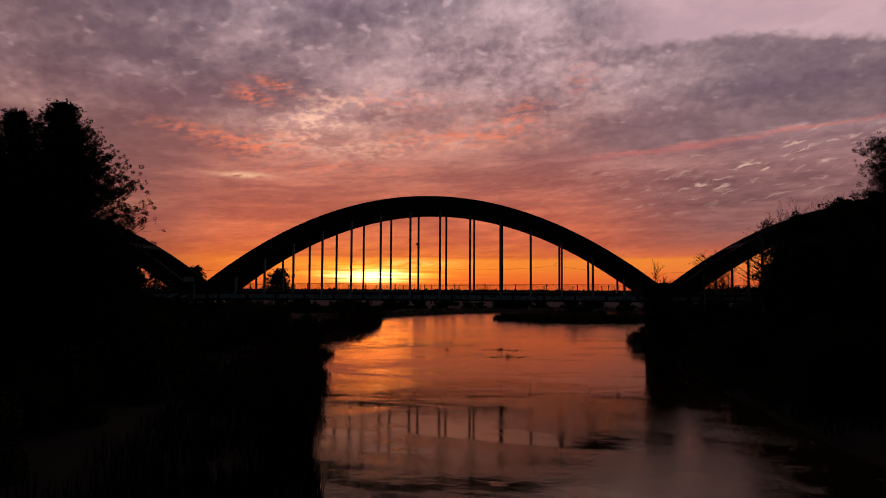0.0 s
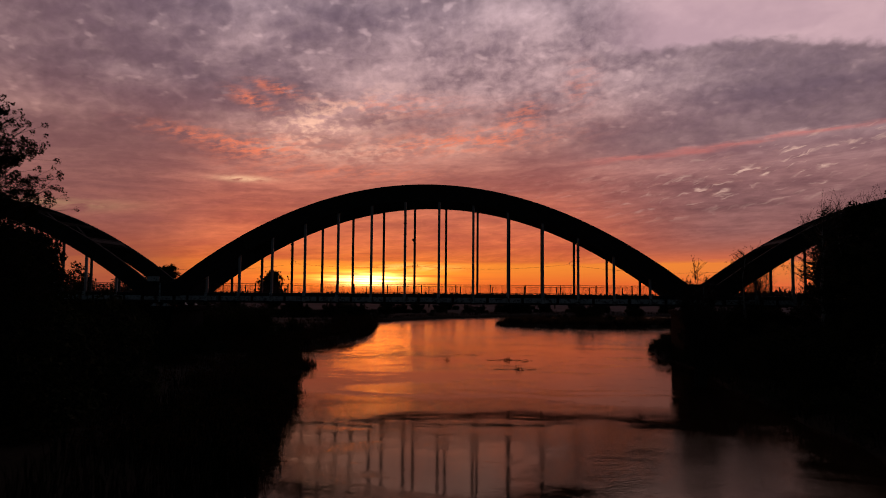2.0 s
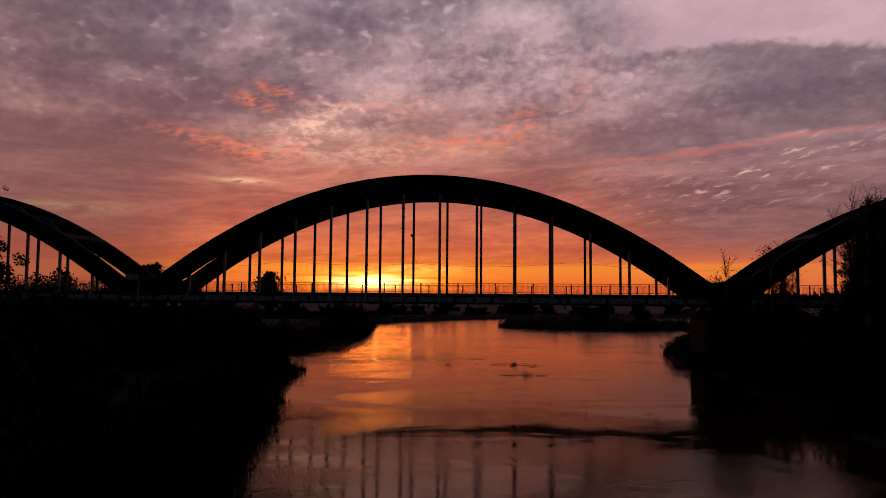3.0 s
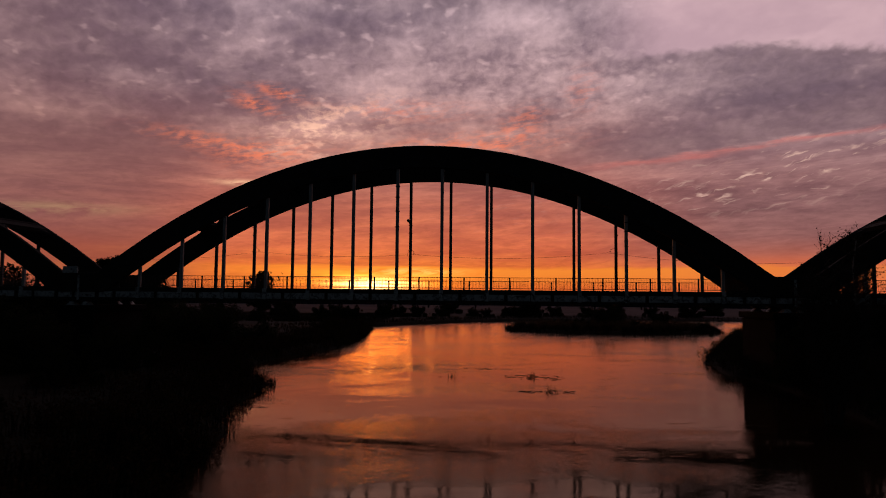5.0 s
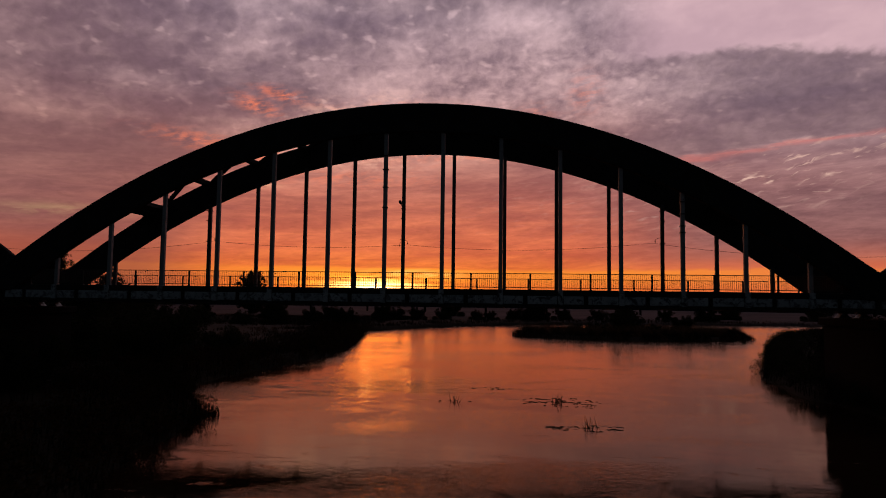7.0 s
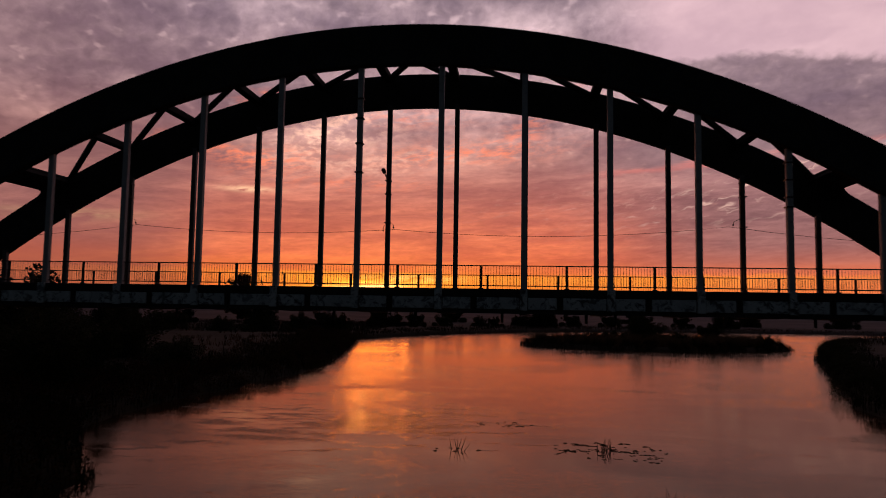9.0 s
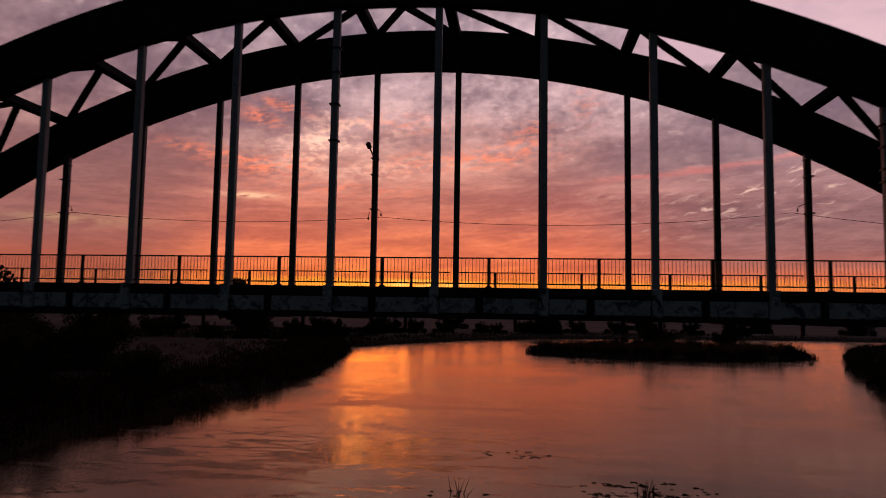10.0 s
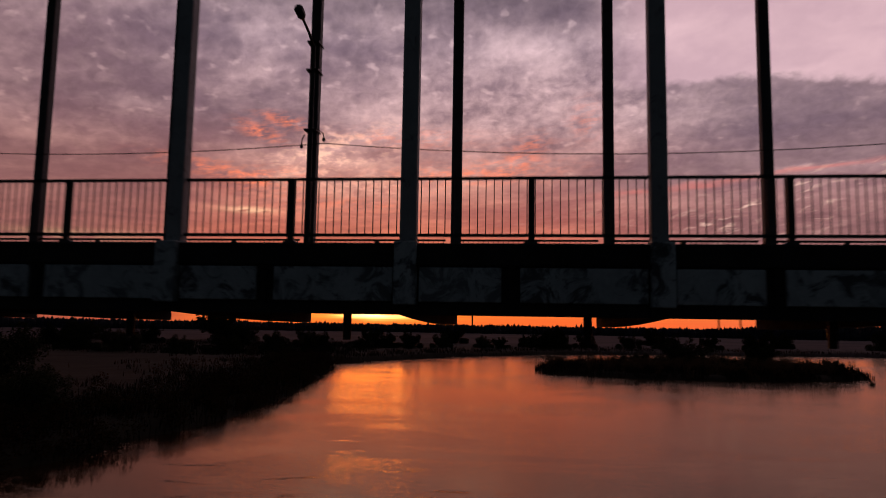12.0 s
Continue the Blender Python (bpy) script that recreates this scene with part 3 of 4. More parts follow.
# bracing between the ribs: a strut at every hanger, and a K from its middle to the next outer ones
for s in (MAIN, LEFT, RIGHT):
    hs = [x for x in s["hang"] if top_z(s, x) > 14.5]
    mid = FAR_Y / 2
    for x in hs:
        z = top_z(s, x) - .3
        bm = bmesh.new()
        beam(bm, (x, .08, z), (x, FAR_Y - .05, z), .52, .42)
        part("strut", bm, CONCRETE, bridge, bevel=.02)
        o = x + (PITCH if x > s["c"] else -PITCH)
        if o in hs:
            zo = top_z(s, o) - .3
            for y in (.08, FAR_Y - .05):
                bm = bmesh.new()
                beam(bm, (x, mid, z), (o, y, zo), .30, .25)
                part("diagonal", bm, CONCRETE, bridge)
    # the outermost strut is a portal with rounded knees down to both ribs
    for o, way in ((min(hs), -1), (max(hs), 1)):
        zo = top_z(s, o) - .3
        fall = math.atan(2 * s["ta"] * abs(o - s["c"]))
        bm = bmesh.new()
        ends = []
        for y in (.08, FAR_Y - .05):
            ends.append([bm.verts.new((o + way * (u * math.cos(fall) + h * math.sin(fall)), y, zo - .05 - u * math.sin(fall) + h * math.cos(fall))) for u, h in ((-.3, -.25), (1.15, -.25), (1.15, .25), (-.3, .25))])
        bm.faces.new(ends[0])
        bm.faces.new(ends[1][::-1])
        for q in range(4):
            bm.faces.new((ends[0][q], ends[1][q], ends[1][(q + 1) % 4], ends[0][(q + 1) % 4]))
        part("portal_beam", bm, CONCRETE, bridge, bevel=.02)
        for edge_y, inward in ((.06, 1), (FAR_Y - .06, -1)):
            bm = bmesh.new()
            flat_line = [(0, 0)] + [(2.3 * (1 - math.sin(q)), 1.9 * (1 - math.cos(q))) for q in [math.pi / 2 * k / 8 for k in range(9)]]
            rims = []
            for h in (-.17, .17):
                rims.append([bm.verts.new((o + way * (1.13 + u) * math.cos(fall), edge_y + inward * v, zo - .05 - (1.13 + u) * math.sin(fall) + h)) for u, v in flat_line])
            bm.faces.new(rims[0])
            bm.faces.new(rims[1][::-1])
            k = len(flat_line)
            for q in range(k):
                bm.faces.new((rims[0][q], rims[1][q], rims[1][(q + 1) % k], rims[0][(q + 1) % k]))
            part("knee", bm, CONCRETE, bridge)
    a, b = max(x for x in hs if x <= s["c"]), min(x for x in hs if x > s["c"])
    z = top_z(s, a) - .3
    for p, q in (((a, .08, z), (b, FAR_Y - .05, z)), ((a, FAR_Y - .05, z), (b, .08, z + .01))):
        bm = bmesh.new()
        beam(bm, p, q, .30, .25)
        part("diagonal", bm, CONCRETE, bridge)

# deck slab, edge girders with their pale panels, cross beams
X0, X1 = LEFT["x0"] - 60, RIGHT["x1"] + 60
bm = bmesh.new()
box(bm, (X0, -.28, DECK - .42), (X1, FAR_Y + .28, DECK))
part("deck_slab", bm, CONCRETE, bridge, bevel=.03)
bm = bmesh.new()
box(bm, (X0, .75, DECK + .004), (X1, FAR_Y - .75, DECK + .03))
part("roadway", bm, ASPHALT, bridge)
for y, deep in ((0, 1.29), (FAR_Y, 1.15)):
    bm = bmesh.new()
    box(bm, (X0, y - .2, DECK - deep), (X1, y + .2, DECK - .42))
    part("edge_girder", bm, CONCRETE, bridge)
for y, side in ((-.2, -1), (FAR_Y + .2, 1)):
    for k in range(-14, 20):
        for a, b in ((k * PITCH + .24, k * PITCH + 1.72), (k * PITCH + 2.05, (k + 1) * PITCH - .24)):
            bm = bmesh.new()
            box(bm, (a, min(y, y + side * .07), DECK - 1.06), (b, max(y, y + side * .07), DECK - .44))
            part("girder_panel", bm, PALE, bridge, bevel=.012)
        bm = bmesh.new()
        x = k * PITCH + 1.88
        f0 = [bm.verts.new((x + d, y - side * .01, z)) for d, z in ((-.03, DECK - 1.14), (-.03, DECK - .43), (.03, DECK - .43), (.03, DECK - 1.14))]
        f1 = [bm.verts.new((x + d, y + side * e, z)) for d, e, z in ((-.03, .05, DECK - 1.14), (-.03, .24, DECK - .43), (.03, .24, DECK - .43), (.03, .05, DECK - 1.14))]
        bm.faces.new(f0)
        bm.faces.new(f1)
        for q in range(4):
            bm.faces.new((f0[q], f0[(q + 1) % 4], f1[(q + 1) % 4], f1[q]))
        part("bracket", bm, CONCRETE, bridge)
for s in (MAIN, LEFT, RIGHT):
    for x in s["hang"]:
        bm = bmesh.new()
        prof = [(-.3, DECK - 1.12), (-.3, DECK - 1.28), (.4, DECK - 1.29), (1.6, DECK - 1.335), (3.3, DECK - 1.385), (5.5, DECK - 1.43), (FAR_Y + .3, DECK - 1.45), (FAR_Y + .3, DECK - 1.12)]
        f0 = [bm.verts.new((x - .2, y, z)) for y, z in prof]
        f1 = [bm.verts.new((x + .2, y, z)) for y, z in prof]
        bm.faces.new(f0)
        bm.faces.new(f1[::-1])
        for i in range(8):
            bm.faces.new((f0[i], f1[i], f1[(i + 1) % 8], f0[(i + 1) % 8]))
        part("cross_beam", bm, CONCRETE, bridge)

# piers
for x in (LEFT["x0"], MAIN["x0"], MAIN["x1"], RIGHT["x1"]):
    bm = bmesh.new()
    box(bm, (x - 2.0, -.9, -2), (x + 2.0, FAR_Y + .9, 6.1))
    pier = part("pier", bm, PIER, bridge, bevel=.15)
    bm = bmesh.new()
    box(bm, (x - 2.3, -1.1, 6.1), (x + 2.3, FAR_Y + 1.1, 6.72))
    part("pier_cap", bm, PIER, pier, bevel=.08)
    for dx in (-.78, .78):
        for y in (0, FAR_Y):
            bm = bmesh.new()
            lo = [bm.verts.new((x + dx + a * .52, y + c * .45, 6.715)) for a, c in ((-1, -1), (1, -1), (1, 1), (-1, 1))]
            hi = [bm.verts.new((x + dx + a * .14, y + c * .40, 7.1)) for a, c in ((-1, -1), (1, -1), (1, 1), (-1, 1))]
            bm.faces.new(lo)
            bm.faces.new(hi)
            for q in range(4):
                bm.faces.new((lo[q], lo[(q + 1) % 4], hi[(q + 1) % 4], hi[q]))
            part("bearing", bm, PALE, pier)
            bm = bmesh.new()
            box(bm, (x + dx - .5, y - .35, 7.09), (x + dx + .5, y + .35, 7.33))
            part("bearing_plate", bm, CONCRETE, pier)
    bm = bmesh.new()
    box(bm, (x - .11, -.52, 7.28), (x + .11, -.41, 9.85))
    part("joint_cover", bm, PALE, bridge, bevel=.01)
bm = bmesh.new()
box(bm, (MAIN["x0"] - 1.75, -.56, 10.05), (MAIN["x0"] - .1, -.42, 10.75))
part("service_box", bm, PALE, bridge, "pale metal service box", bevel=.02)

# railings
bm = bmesh.new()
box(bm, (-.009, -.009, 0), (.009, .009, 1.06))
BALUSTER = mesh_of("baluster", bm, STEEL)
for y, off, base in ((0, 0, DECK), (FAR_Y, FAR_OFF, DECK - .17)):
    for k in range(-13, 19):
        x0 = k * PITCH
        panel = tagged(new("railing"))
        panel.parent = bridge
        for z in (base + 1.26, base + .20):
            bm = bmesh.new()
            box(bm, (x0 + .16, y - .03, z - .055), (x0 + PITCH - .16, y + .03, z))
            part("rail", bm, STEEL, panel)
        bm = bmesh.new()
        box(bm, (x0 + PITCH / 2 - .055, y - .05, base - .02), (x0 + PITCH / 2 + .055, y + .05, base + 1.24))
        part("post", bm, STEEL, panel)
        bm = bmesh.new()
        xm = x0 + PITCH / 2
        lo = [bm.verts.new((xm + a * .17, y + c * .09, base - .01)) for a, c in ((-1, -1), (1, -1), (1, 1), (-1, 1))]
        hi = [bm.verts.new((xm + a * .07, y + c * .06, base + .075)) for a, c in ((-1, -1), (1, -1), (1, 1), (-1, 1))]
        bm.faces.new(lo)
        bm.faces.new(hi)
        for q in range(4):
            bm.faces.new((lo[q], lo[(q + 1) % 4], hi[(q + 1) % 4], hi[q]))
        part("post_foot", bm, STEEL, panel)
        if y == 0 and -5 <= k < 5:
            for i in range(28):
                one = part("baluster", BALUSTER, None, panel)
                one.location = (x0 + .22 + .15 * i, y, base + .16)
        else:
            bm = bmesh.new()
            for i in range(28):
                x = x0 + .22 + .15 * i
                box(bm, (x - .009, y - .009, base + .16), (x + .009, y + .009, base + 1.22))
            tagged(part("railing_infill", bm, STEEL, panel), kind="stuff")

# drain pipes under the deck
for x in (-6.0, -1.4, 3.36, 7.87, 9.4, 15.1, -10.6, -15.2, 19.6):
    bm = bmesh.new()
    tube(bm, [(x, 1.2, DECK - .5), (x, 1.2, 6.83)], [.085, .085], 10)
    part("drain_pipe", bm, STEEL, bridge)
for x in (1.1, 5.8, 6.2, -3.0, 11.0):
    bm = bmesh.new()
    tube(bm, [(x, 1.2, DECK - .5), (x + .02, 1.2, 7.13)], [.02, .015], 6)
    part("drip_pipe", bm, STEEL, bridge)


# ---- street lamp, poles and wire on the far side ----
def pole(x, top, foot=DECK - .1):
    """A pole strapped to the hanger behind it."""
    ob = new("lamp_pole")
    y = FAR_Y - .30
    bm = bmesh.new()
    tube(bm, [(x, y, foot), (x, y, top)], [.085, .065], 10)
    part("shaft", bm, STEEL, ob)
    for z in (top - .1, top - 1.0, top - 2.9):
        bm = bmesh.new()
        box(bm, (x - .19, y - .10, z - .025), (x + .19, y + .47, z + .025))
        part("strap", bm, STEEL, ob)
    return ob


def insulator(ob, x, z, way):
    bm = bmesh.new()
    y = FAR_Y - .4
    tube(bm, [(x, y, z + .42), (x + way * .12, y, z + .38), (x + way * .28, y, z + .25), (x + way * .30, y, z + .12)], [.02] * 4, 6)
    part("hook", bm, STEEL, ob)
    bm = bmesh.new()
    tube(bm, [(x + way * .30, y, z), (x + way * .30, y, z + .03), (x + way * .30, y, z + .1), (x + way * .30, y, z + .13)], [.02, .05, .05, .02], 8)
    part("insulator", bm, STEEL, ob)


lamp_x = -PITCH + FAR_OFF
lamp = tagged(pole(lamp_x, 15.95), "dark steel street lamp strapped to a bridge hanger", "street lamp")
bm = bmesh.new()
ya = FAR_Y - .30
tube(bm, [(lamp_x, ya, 15.7), (lamp_x - .01, ya - .5, 15.95), (lamp_x - .03, ya - 1.15, 16.14)], [.05, .045, .04], 8)
part("arm", bm, STEEL, lamp)
bm = bmesh.new()
tube(bm, [(lamp_x - .03, ya - 1.1, 16.13), (lamp_x - .03, ya - 1.22, 16.17), (lamp_x - .04, ya - 1.5, 16.26), (lamp_x - .04, ya - 1.62, 16.27)], [.07, .13, .14, .05], 10)
part("lamp_head", bm, STEEL, lamp)
insulator(lamp, lamp_x + .15, 12.65, 1)
insulator(lamp, lamp_x - .15, 12.45, -.3)
left_pole = tagged(pole(-5 * PITCH + FAR_OFF, 15.75), "dark steel pole carrying a wire beside a hanger", "pole", "wire poles")
insulator(left_pole, -5 * PITCH + FAR_OFF + .2, 12.9, 1.6)
right_pole = tagged(pole(4 * PITCH + FAR_OFF, 15.75), "dark steel pole carrying a wire beside a hanger", "pole", "wire poles")
insulator(right_pole, 4 * PITCH + FAR_OFF - .2, 12.9, -1.6)
stops = [(-46.0, 12.4), (-21.6, 12.85), (-4.6, 12.55), (-3.9, 12.6), (17.2, 12.85), (44.0, 12.4)]
bm = bmesh.new()
pts = []
for (xa, za), (xb, zb) in zip(stops, stops[1:]):
    for i in range(12):
        f = i / 12
        pts.append((xa + (xb - xa) * f, FAR_Y - .4, za + (zb - za) * f - 4 * f * (1 - f) * .0022 * (xb - xa) ** 2 * .55))
pts.append((stops[-1][0], FAR_Y - .4, stops[-1][1]))
tube(bm, pts, [.014] * len(pts), 5)
tagged(new("overhead_wire", mesh_of("overhead_wire", bm, STEEL)), "thin dark wire sagging between poles along the bridge", "wire")


# ---- plants ----


def leaf_cloud(blobs, count, size, seed):
    """Small folded leaves scattered through blobs (centre, radius), thinner inside."""
    r = random.Random(seed)
    weights = [b[1] ** 2 for b in blobs]
    verts, faces = [], []
    for c, rad in r.choices(blobs, weights, k=count):
        v = Vector((r.gauss(0, 1), r.gauss(0, 1), r.gauss(0, 1))).normalized()
        p = Vector(c) + v * rad * (0.45 + 0.62 * r.random() ** 0.7)
        a = Vector((r.gauss(0, 1), r.gauss(0, 1), r.gauss(0, 1))).normalized()
        b = a.orthogonal().normalized()
        q = a.cross(b)
        sz = size * (0.6 + 0.8 * r.random())
        i = len(verts)
        verts += [p - a * sz, p + b * sz * .5 + q * sz * .15, p + a * sz, p - b * sz * .5 + q * sz * .15]
        faces += [(i, i + 1, i + 2), (i, i + 2, i + 3)]
    return verts, faces


def spikes(lines):
    """Thin three-sided twigs from root to tip, as one mesh: (root, tip, radius)."""
    verts, faces = [], []
    for a, b, rad in lines:
        d = (b - a).normalized()
        u = d.orthogonal().normalized()
        v = d.cross(u)
        i = len(verts)
        verts += [a + u * rad, a - u * rad * .5 + v * rad * .87, a - u * rad * .5 - v * rad * .87, b + u * rad * .3, b - u * rad * .15 + v * rad * .26, b - u * rad * .15 - v * rad * .26]
        faces += [(i, i + 1, i + 4, i + 3), (i + 1, i + 2, i + 5, i + 4), (i + 2, i, i + 3, i + 5)]
    return verts, faces


def tree(height, spread, seed, leaf=0.16, count=26000, mat=None, first=0.10, taper=0.8, boughs=60, clump=1.0, bark=None, twigs=9, low=1.0, cap=9.0, even=.74, loose=.13):
    r = random.Random(seed)
    root = new("tree")
    bm = bmesh.new()
    lean = [(0.25 * r.gauss(0, 1), 0.25 * r.gauss(0, 1)) for _ in range(6)]
    spine = [Vector((lean[i][0] * i / 5, lean[i][1] * i / 5, height * .94 * i / 5)) for i in range(6)]
    tube(bm, spine, [height * .018 * (1 - i / 5.4) + .02 for i in range(6)], 9)
    part("trunk", bm, bark or BARK, root)
    bm = bmesh.new()
    blobs, lines = [], []
    for i in range(boughs):
        h = first + (0.97 - first) * ((i + r.random()) / boughs) ** low
        p = Vector((0, 0, height * h))
        ang = r.random() * math.tau
        rel = (h - first) / (1 - first)
        reach = spread * (1.04 - rel) ** taper * (0.75 + 0.25 * min(1, rel * 6)) * r.uniform(even, 1.04)
        reach = min(reach, spread * cap * r.uniform(.85, 1.0))
        out = Vector((math.cos(ang), math.sin(ang), r.uniform(.15, .5) + .5 * rel))
        tip = p + out * reach
        midp = p + out * reach * .5 + Vector((0, 0, -.1 * reach))
        tube(bm, [p, midp, tip], [.10 * (1 - rel) + .04, .05, .015], 5)
        for _ in range(twigs):
            f = r.uniform(.25, 1.08)
            sway = (.12 + loose * reach) * (.5 + f)
            at = p + out * reach * f + Vector((r.gauss(0, sway), r.gauss(0, sway), r.gauss(0, sway * .6)))
            lines.append((p + out * reach * f * .8, at, .016))
            blobs.append((at, (.22 + .07 * reach * (1.3 - f)) * r.uniform(.6, 1.3) * clump))
    blobs.append((Vector((0, 0, height * .97)), .4))
    part("branch_work", bm, BARK, root)
    tagged(part("twig_work", quick_mesh("twig_work", *spikes(lines), BARK), None, root), kind="stuff")
    v, f = leaf_cloud(blobs, count, leaf, seed + 1)
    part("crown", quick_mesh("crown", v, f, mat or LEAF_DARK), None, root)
    return root


def bush(height, spread, seed, count=5000, leaf=0.1, mat=None):
    r = random.Random(seed)
    root = new("bush")
    bm = bmesh.new()
    blobs = []
    for i in range(16):
        ang, reach = r.random() * math.tau, spread * r.random() ** .6
        tip = Vector((math.cos(ang) * reach, math.sin(ang) * reach, height * r.uniform(.5, 1.0) * (1 - .35 * (reach / spread) ** 2)))
        tube(bm, [(0, 0, -.1), tip * .5 + Vector((0, 0, .1 * height)), tip], [.05, .03, .008], 5)
        for f in (.12, .4, .7, .92):
            blobs.append((tip * f, (.3 + .22 * height * r.random()) * .8))
        blobs.append((Vector((math.cos(ang) * spread * .85, math.sin(ang) * spread * .85, .14 * height)), .16 * height))
    part("stem", bm, BARK, root)
    v, f = leaf_cloud(blobs, count, leaf, seed + 1)
    part("crown", quick_mesh("crown", v, f, mat or LEAF_BROWN), None, root)
    return root


def put(ob, x, y, sink=.15):
    ob.location = (x, y, ground_height(x, y) - sink)
    return ob


def place_copy(ob, x, y, scale=1.0, turn=0.0, sink=.15):
    c = copy_thing(ob, pose(x, y, ground_height(x, y) - sink, 0, 0, turn))
    c.scale = (scale, scale, scale)
    return c


BIRCH = material("birch_bark", (.55, .53, .50), (.40, .38, .36), 3.0, 0.8, 0.3, spots=(.05, .045, .04))
WOOD_EDGE = "trees on the bank"
LEAF_RUST = leaf_material("rusty_autumn_leaves", (.070, .034, .013), (.034, .023, .010))
# the tall trees on the bank beside the start of the flight
TALL = 21.9
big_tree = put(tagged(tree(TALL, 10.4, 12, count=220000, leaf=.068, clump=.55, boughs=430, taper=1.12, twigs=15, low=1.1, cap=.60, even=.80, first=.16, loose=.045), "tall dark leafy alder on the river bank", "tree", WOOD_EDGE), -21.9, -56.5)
place_copy(big_tree, -26.4, -55.5, .985, 130)
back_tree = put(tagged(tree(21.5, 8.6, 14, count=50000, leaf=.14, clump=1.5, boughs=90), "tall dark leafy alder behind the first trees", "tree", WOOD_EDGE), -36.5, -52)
for x, y, k, turn in ((-44, -50, .95, 20), (-31, -61, .7, 300), (-52, -47, .93, 80)):
    place_copy(back_tree, x, y, k, turn)

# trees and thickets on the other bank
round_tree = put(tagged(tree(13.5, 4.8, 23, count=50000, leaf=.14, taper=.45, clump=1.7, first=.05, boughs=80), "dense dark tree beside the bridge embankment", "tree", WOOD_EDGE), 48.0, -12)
# the last three, lost against dark trees, are added to darken the river's reflection
for x, y, k, turn in ((52, -16, 1.35, 70), (59, -12, 1.5, 190), (66, -18, 1.5, 280), (57, -30, 1.2, 140), (47, -24, .95, 33), (66, -38, 1.3, 240), (45, -40, .75, 300), (54, -52, .9, 12), (74, -10, 1.5, 99), (78, -26, 1.5, 40), (46, -9, .85, 160), (50, -6, 1.2, 220), (88, -14, 1.5, 20), (-21.5, -53, .85, 77), (-23.5, -46.5, .85, 140), (46, -15, .85, 11), (47.8, -7, 1.0, 61), (49.5, -9, 1.25, 111), (-33, -44, .9, 210), (-51.5, 27, .86, 310), (41.5, -30, .95, 15), (44, -36, 1.0, 75), (43.5, -22, 1.0, 135)):
    place_copy(round_tree, x, y, k, turn)


def bare_tree(height, spread, seed, stems=12, leaves=0):
    """Stems that fork into fine upright twigs, leafless or with a few leaves on each twig."""
    r = random.Random(seed)
    root = new("bare_tree")
    trunk, lines = bmesh.new(), []
    for _ in range(stems):
        ang, reach = r.random() * math.tau, spread * r.uniform(.25, 1.0)
        top = height * r.uniform(.72, 1.0) * (1 - .22 * (reach / spread) ** 2)
        line = [Vector((math.cos(ang) * reach * q ** 1.3, math.sin(ang) * reach * q ** 1.3, top * q - .2)) + Vector((r.gauss(0, .12), r.gauss(0, .12), 0)) for q in (0, .25, .5, .75, 1.0)]
        tube(trunk, line, [.11, .085, .06, .035, .012], 5)
        for _ in range(60):
            q = r.uniform(.35, .98) * 4
            k = int(q)
            at = line[k].lerp(line[k + 1], q - k)
            way = Vector((r.gauss(0, .55), r.gauss(0, .55), r.uniform(.35, 1.0))).normalized()
            long = r.uniform(.8, 2.6) * height / 20
            end = at + way * long
            lines.append((at, end, .026))
            for _ in range(4):
                s = at.lerp(end, r.uniform(.25, .95))
                lines.append((s, s + Vector((r.gauss(0, .35), r.gauss(0, .35), r.uniform(.2, .9))), .018))
    part("trunk", trunk, BARK, root)
    tagged(part("branch_work", quick_mesh("branch_work", *spikes(lines), BARK), None, root), kind="stuff")
    if leaves:
        spots = [(a.lerp(b, r.uniform(.3, 1.0)), .05) for a, b, _ in lines if r.random() < .6]
        v, f = leaf_cloud(spots, len(spots) * leaves, .05, seed + 1)
        part("crown", quick_mesh("crown", v, f, LEAF_RUST), None, root)
    return root


bare = put(tagged(bare_tree(23.8, 4.2, 47), "bare twiggy tree behind the bridge", "tree", "bare trees behind the bridge"), 55.0, 14)
for x, y, k, turn in ((58.6, 15, 1.02, 80), (61.5, 13, 1.05, 160), (65, 16, 1.08, 240), (56.5, 17, 1.0, 45), (60, 17, 1.05, 275), (63.2, 14, 1.06, 130), (69, 18, 1.1, 20), (43.4, 9.6, .68, 190), (73, 20, 1.1, 200)):
    place_copy(bare, x, y, k, turn)
birch = put(tagged(tree(16.5, 4.2, 31, count=2600, leaf=.10, taper=.5, first=.25, boughs=70, clump=1.1, mat=LEAF_BROWN, bark=BIRCH), "birch with a pale trunk and few autumn leaves", "tree", "half-bare trees"), 39.7, -19.8)
place_copy(birch, 37.6, -3.2, .80, 120)
place_copy(birch, 45.5, -10, 1.0, 230)
put(tagged(tree(35.0, 7.6, 37, count=60000, leaf=.15, taper=.3, first=.4, boughs=90, clump=1.35, mat=LEAF_BROWN, twigs=12), "very tall tree with thinning autumn crown", "tree"), 79.5, 29)
put(tagged(bare_tree(13.7, 2.3, 41, stems=16, leaves=6), "slender half-bare shrub with red-brown leaves", "shrub", "shrubs by the piers"), 27.6, -21.5)

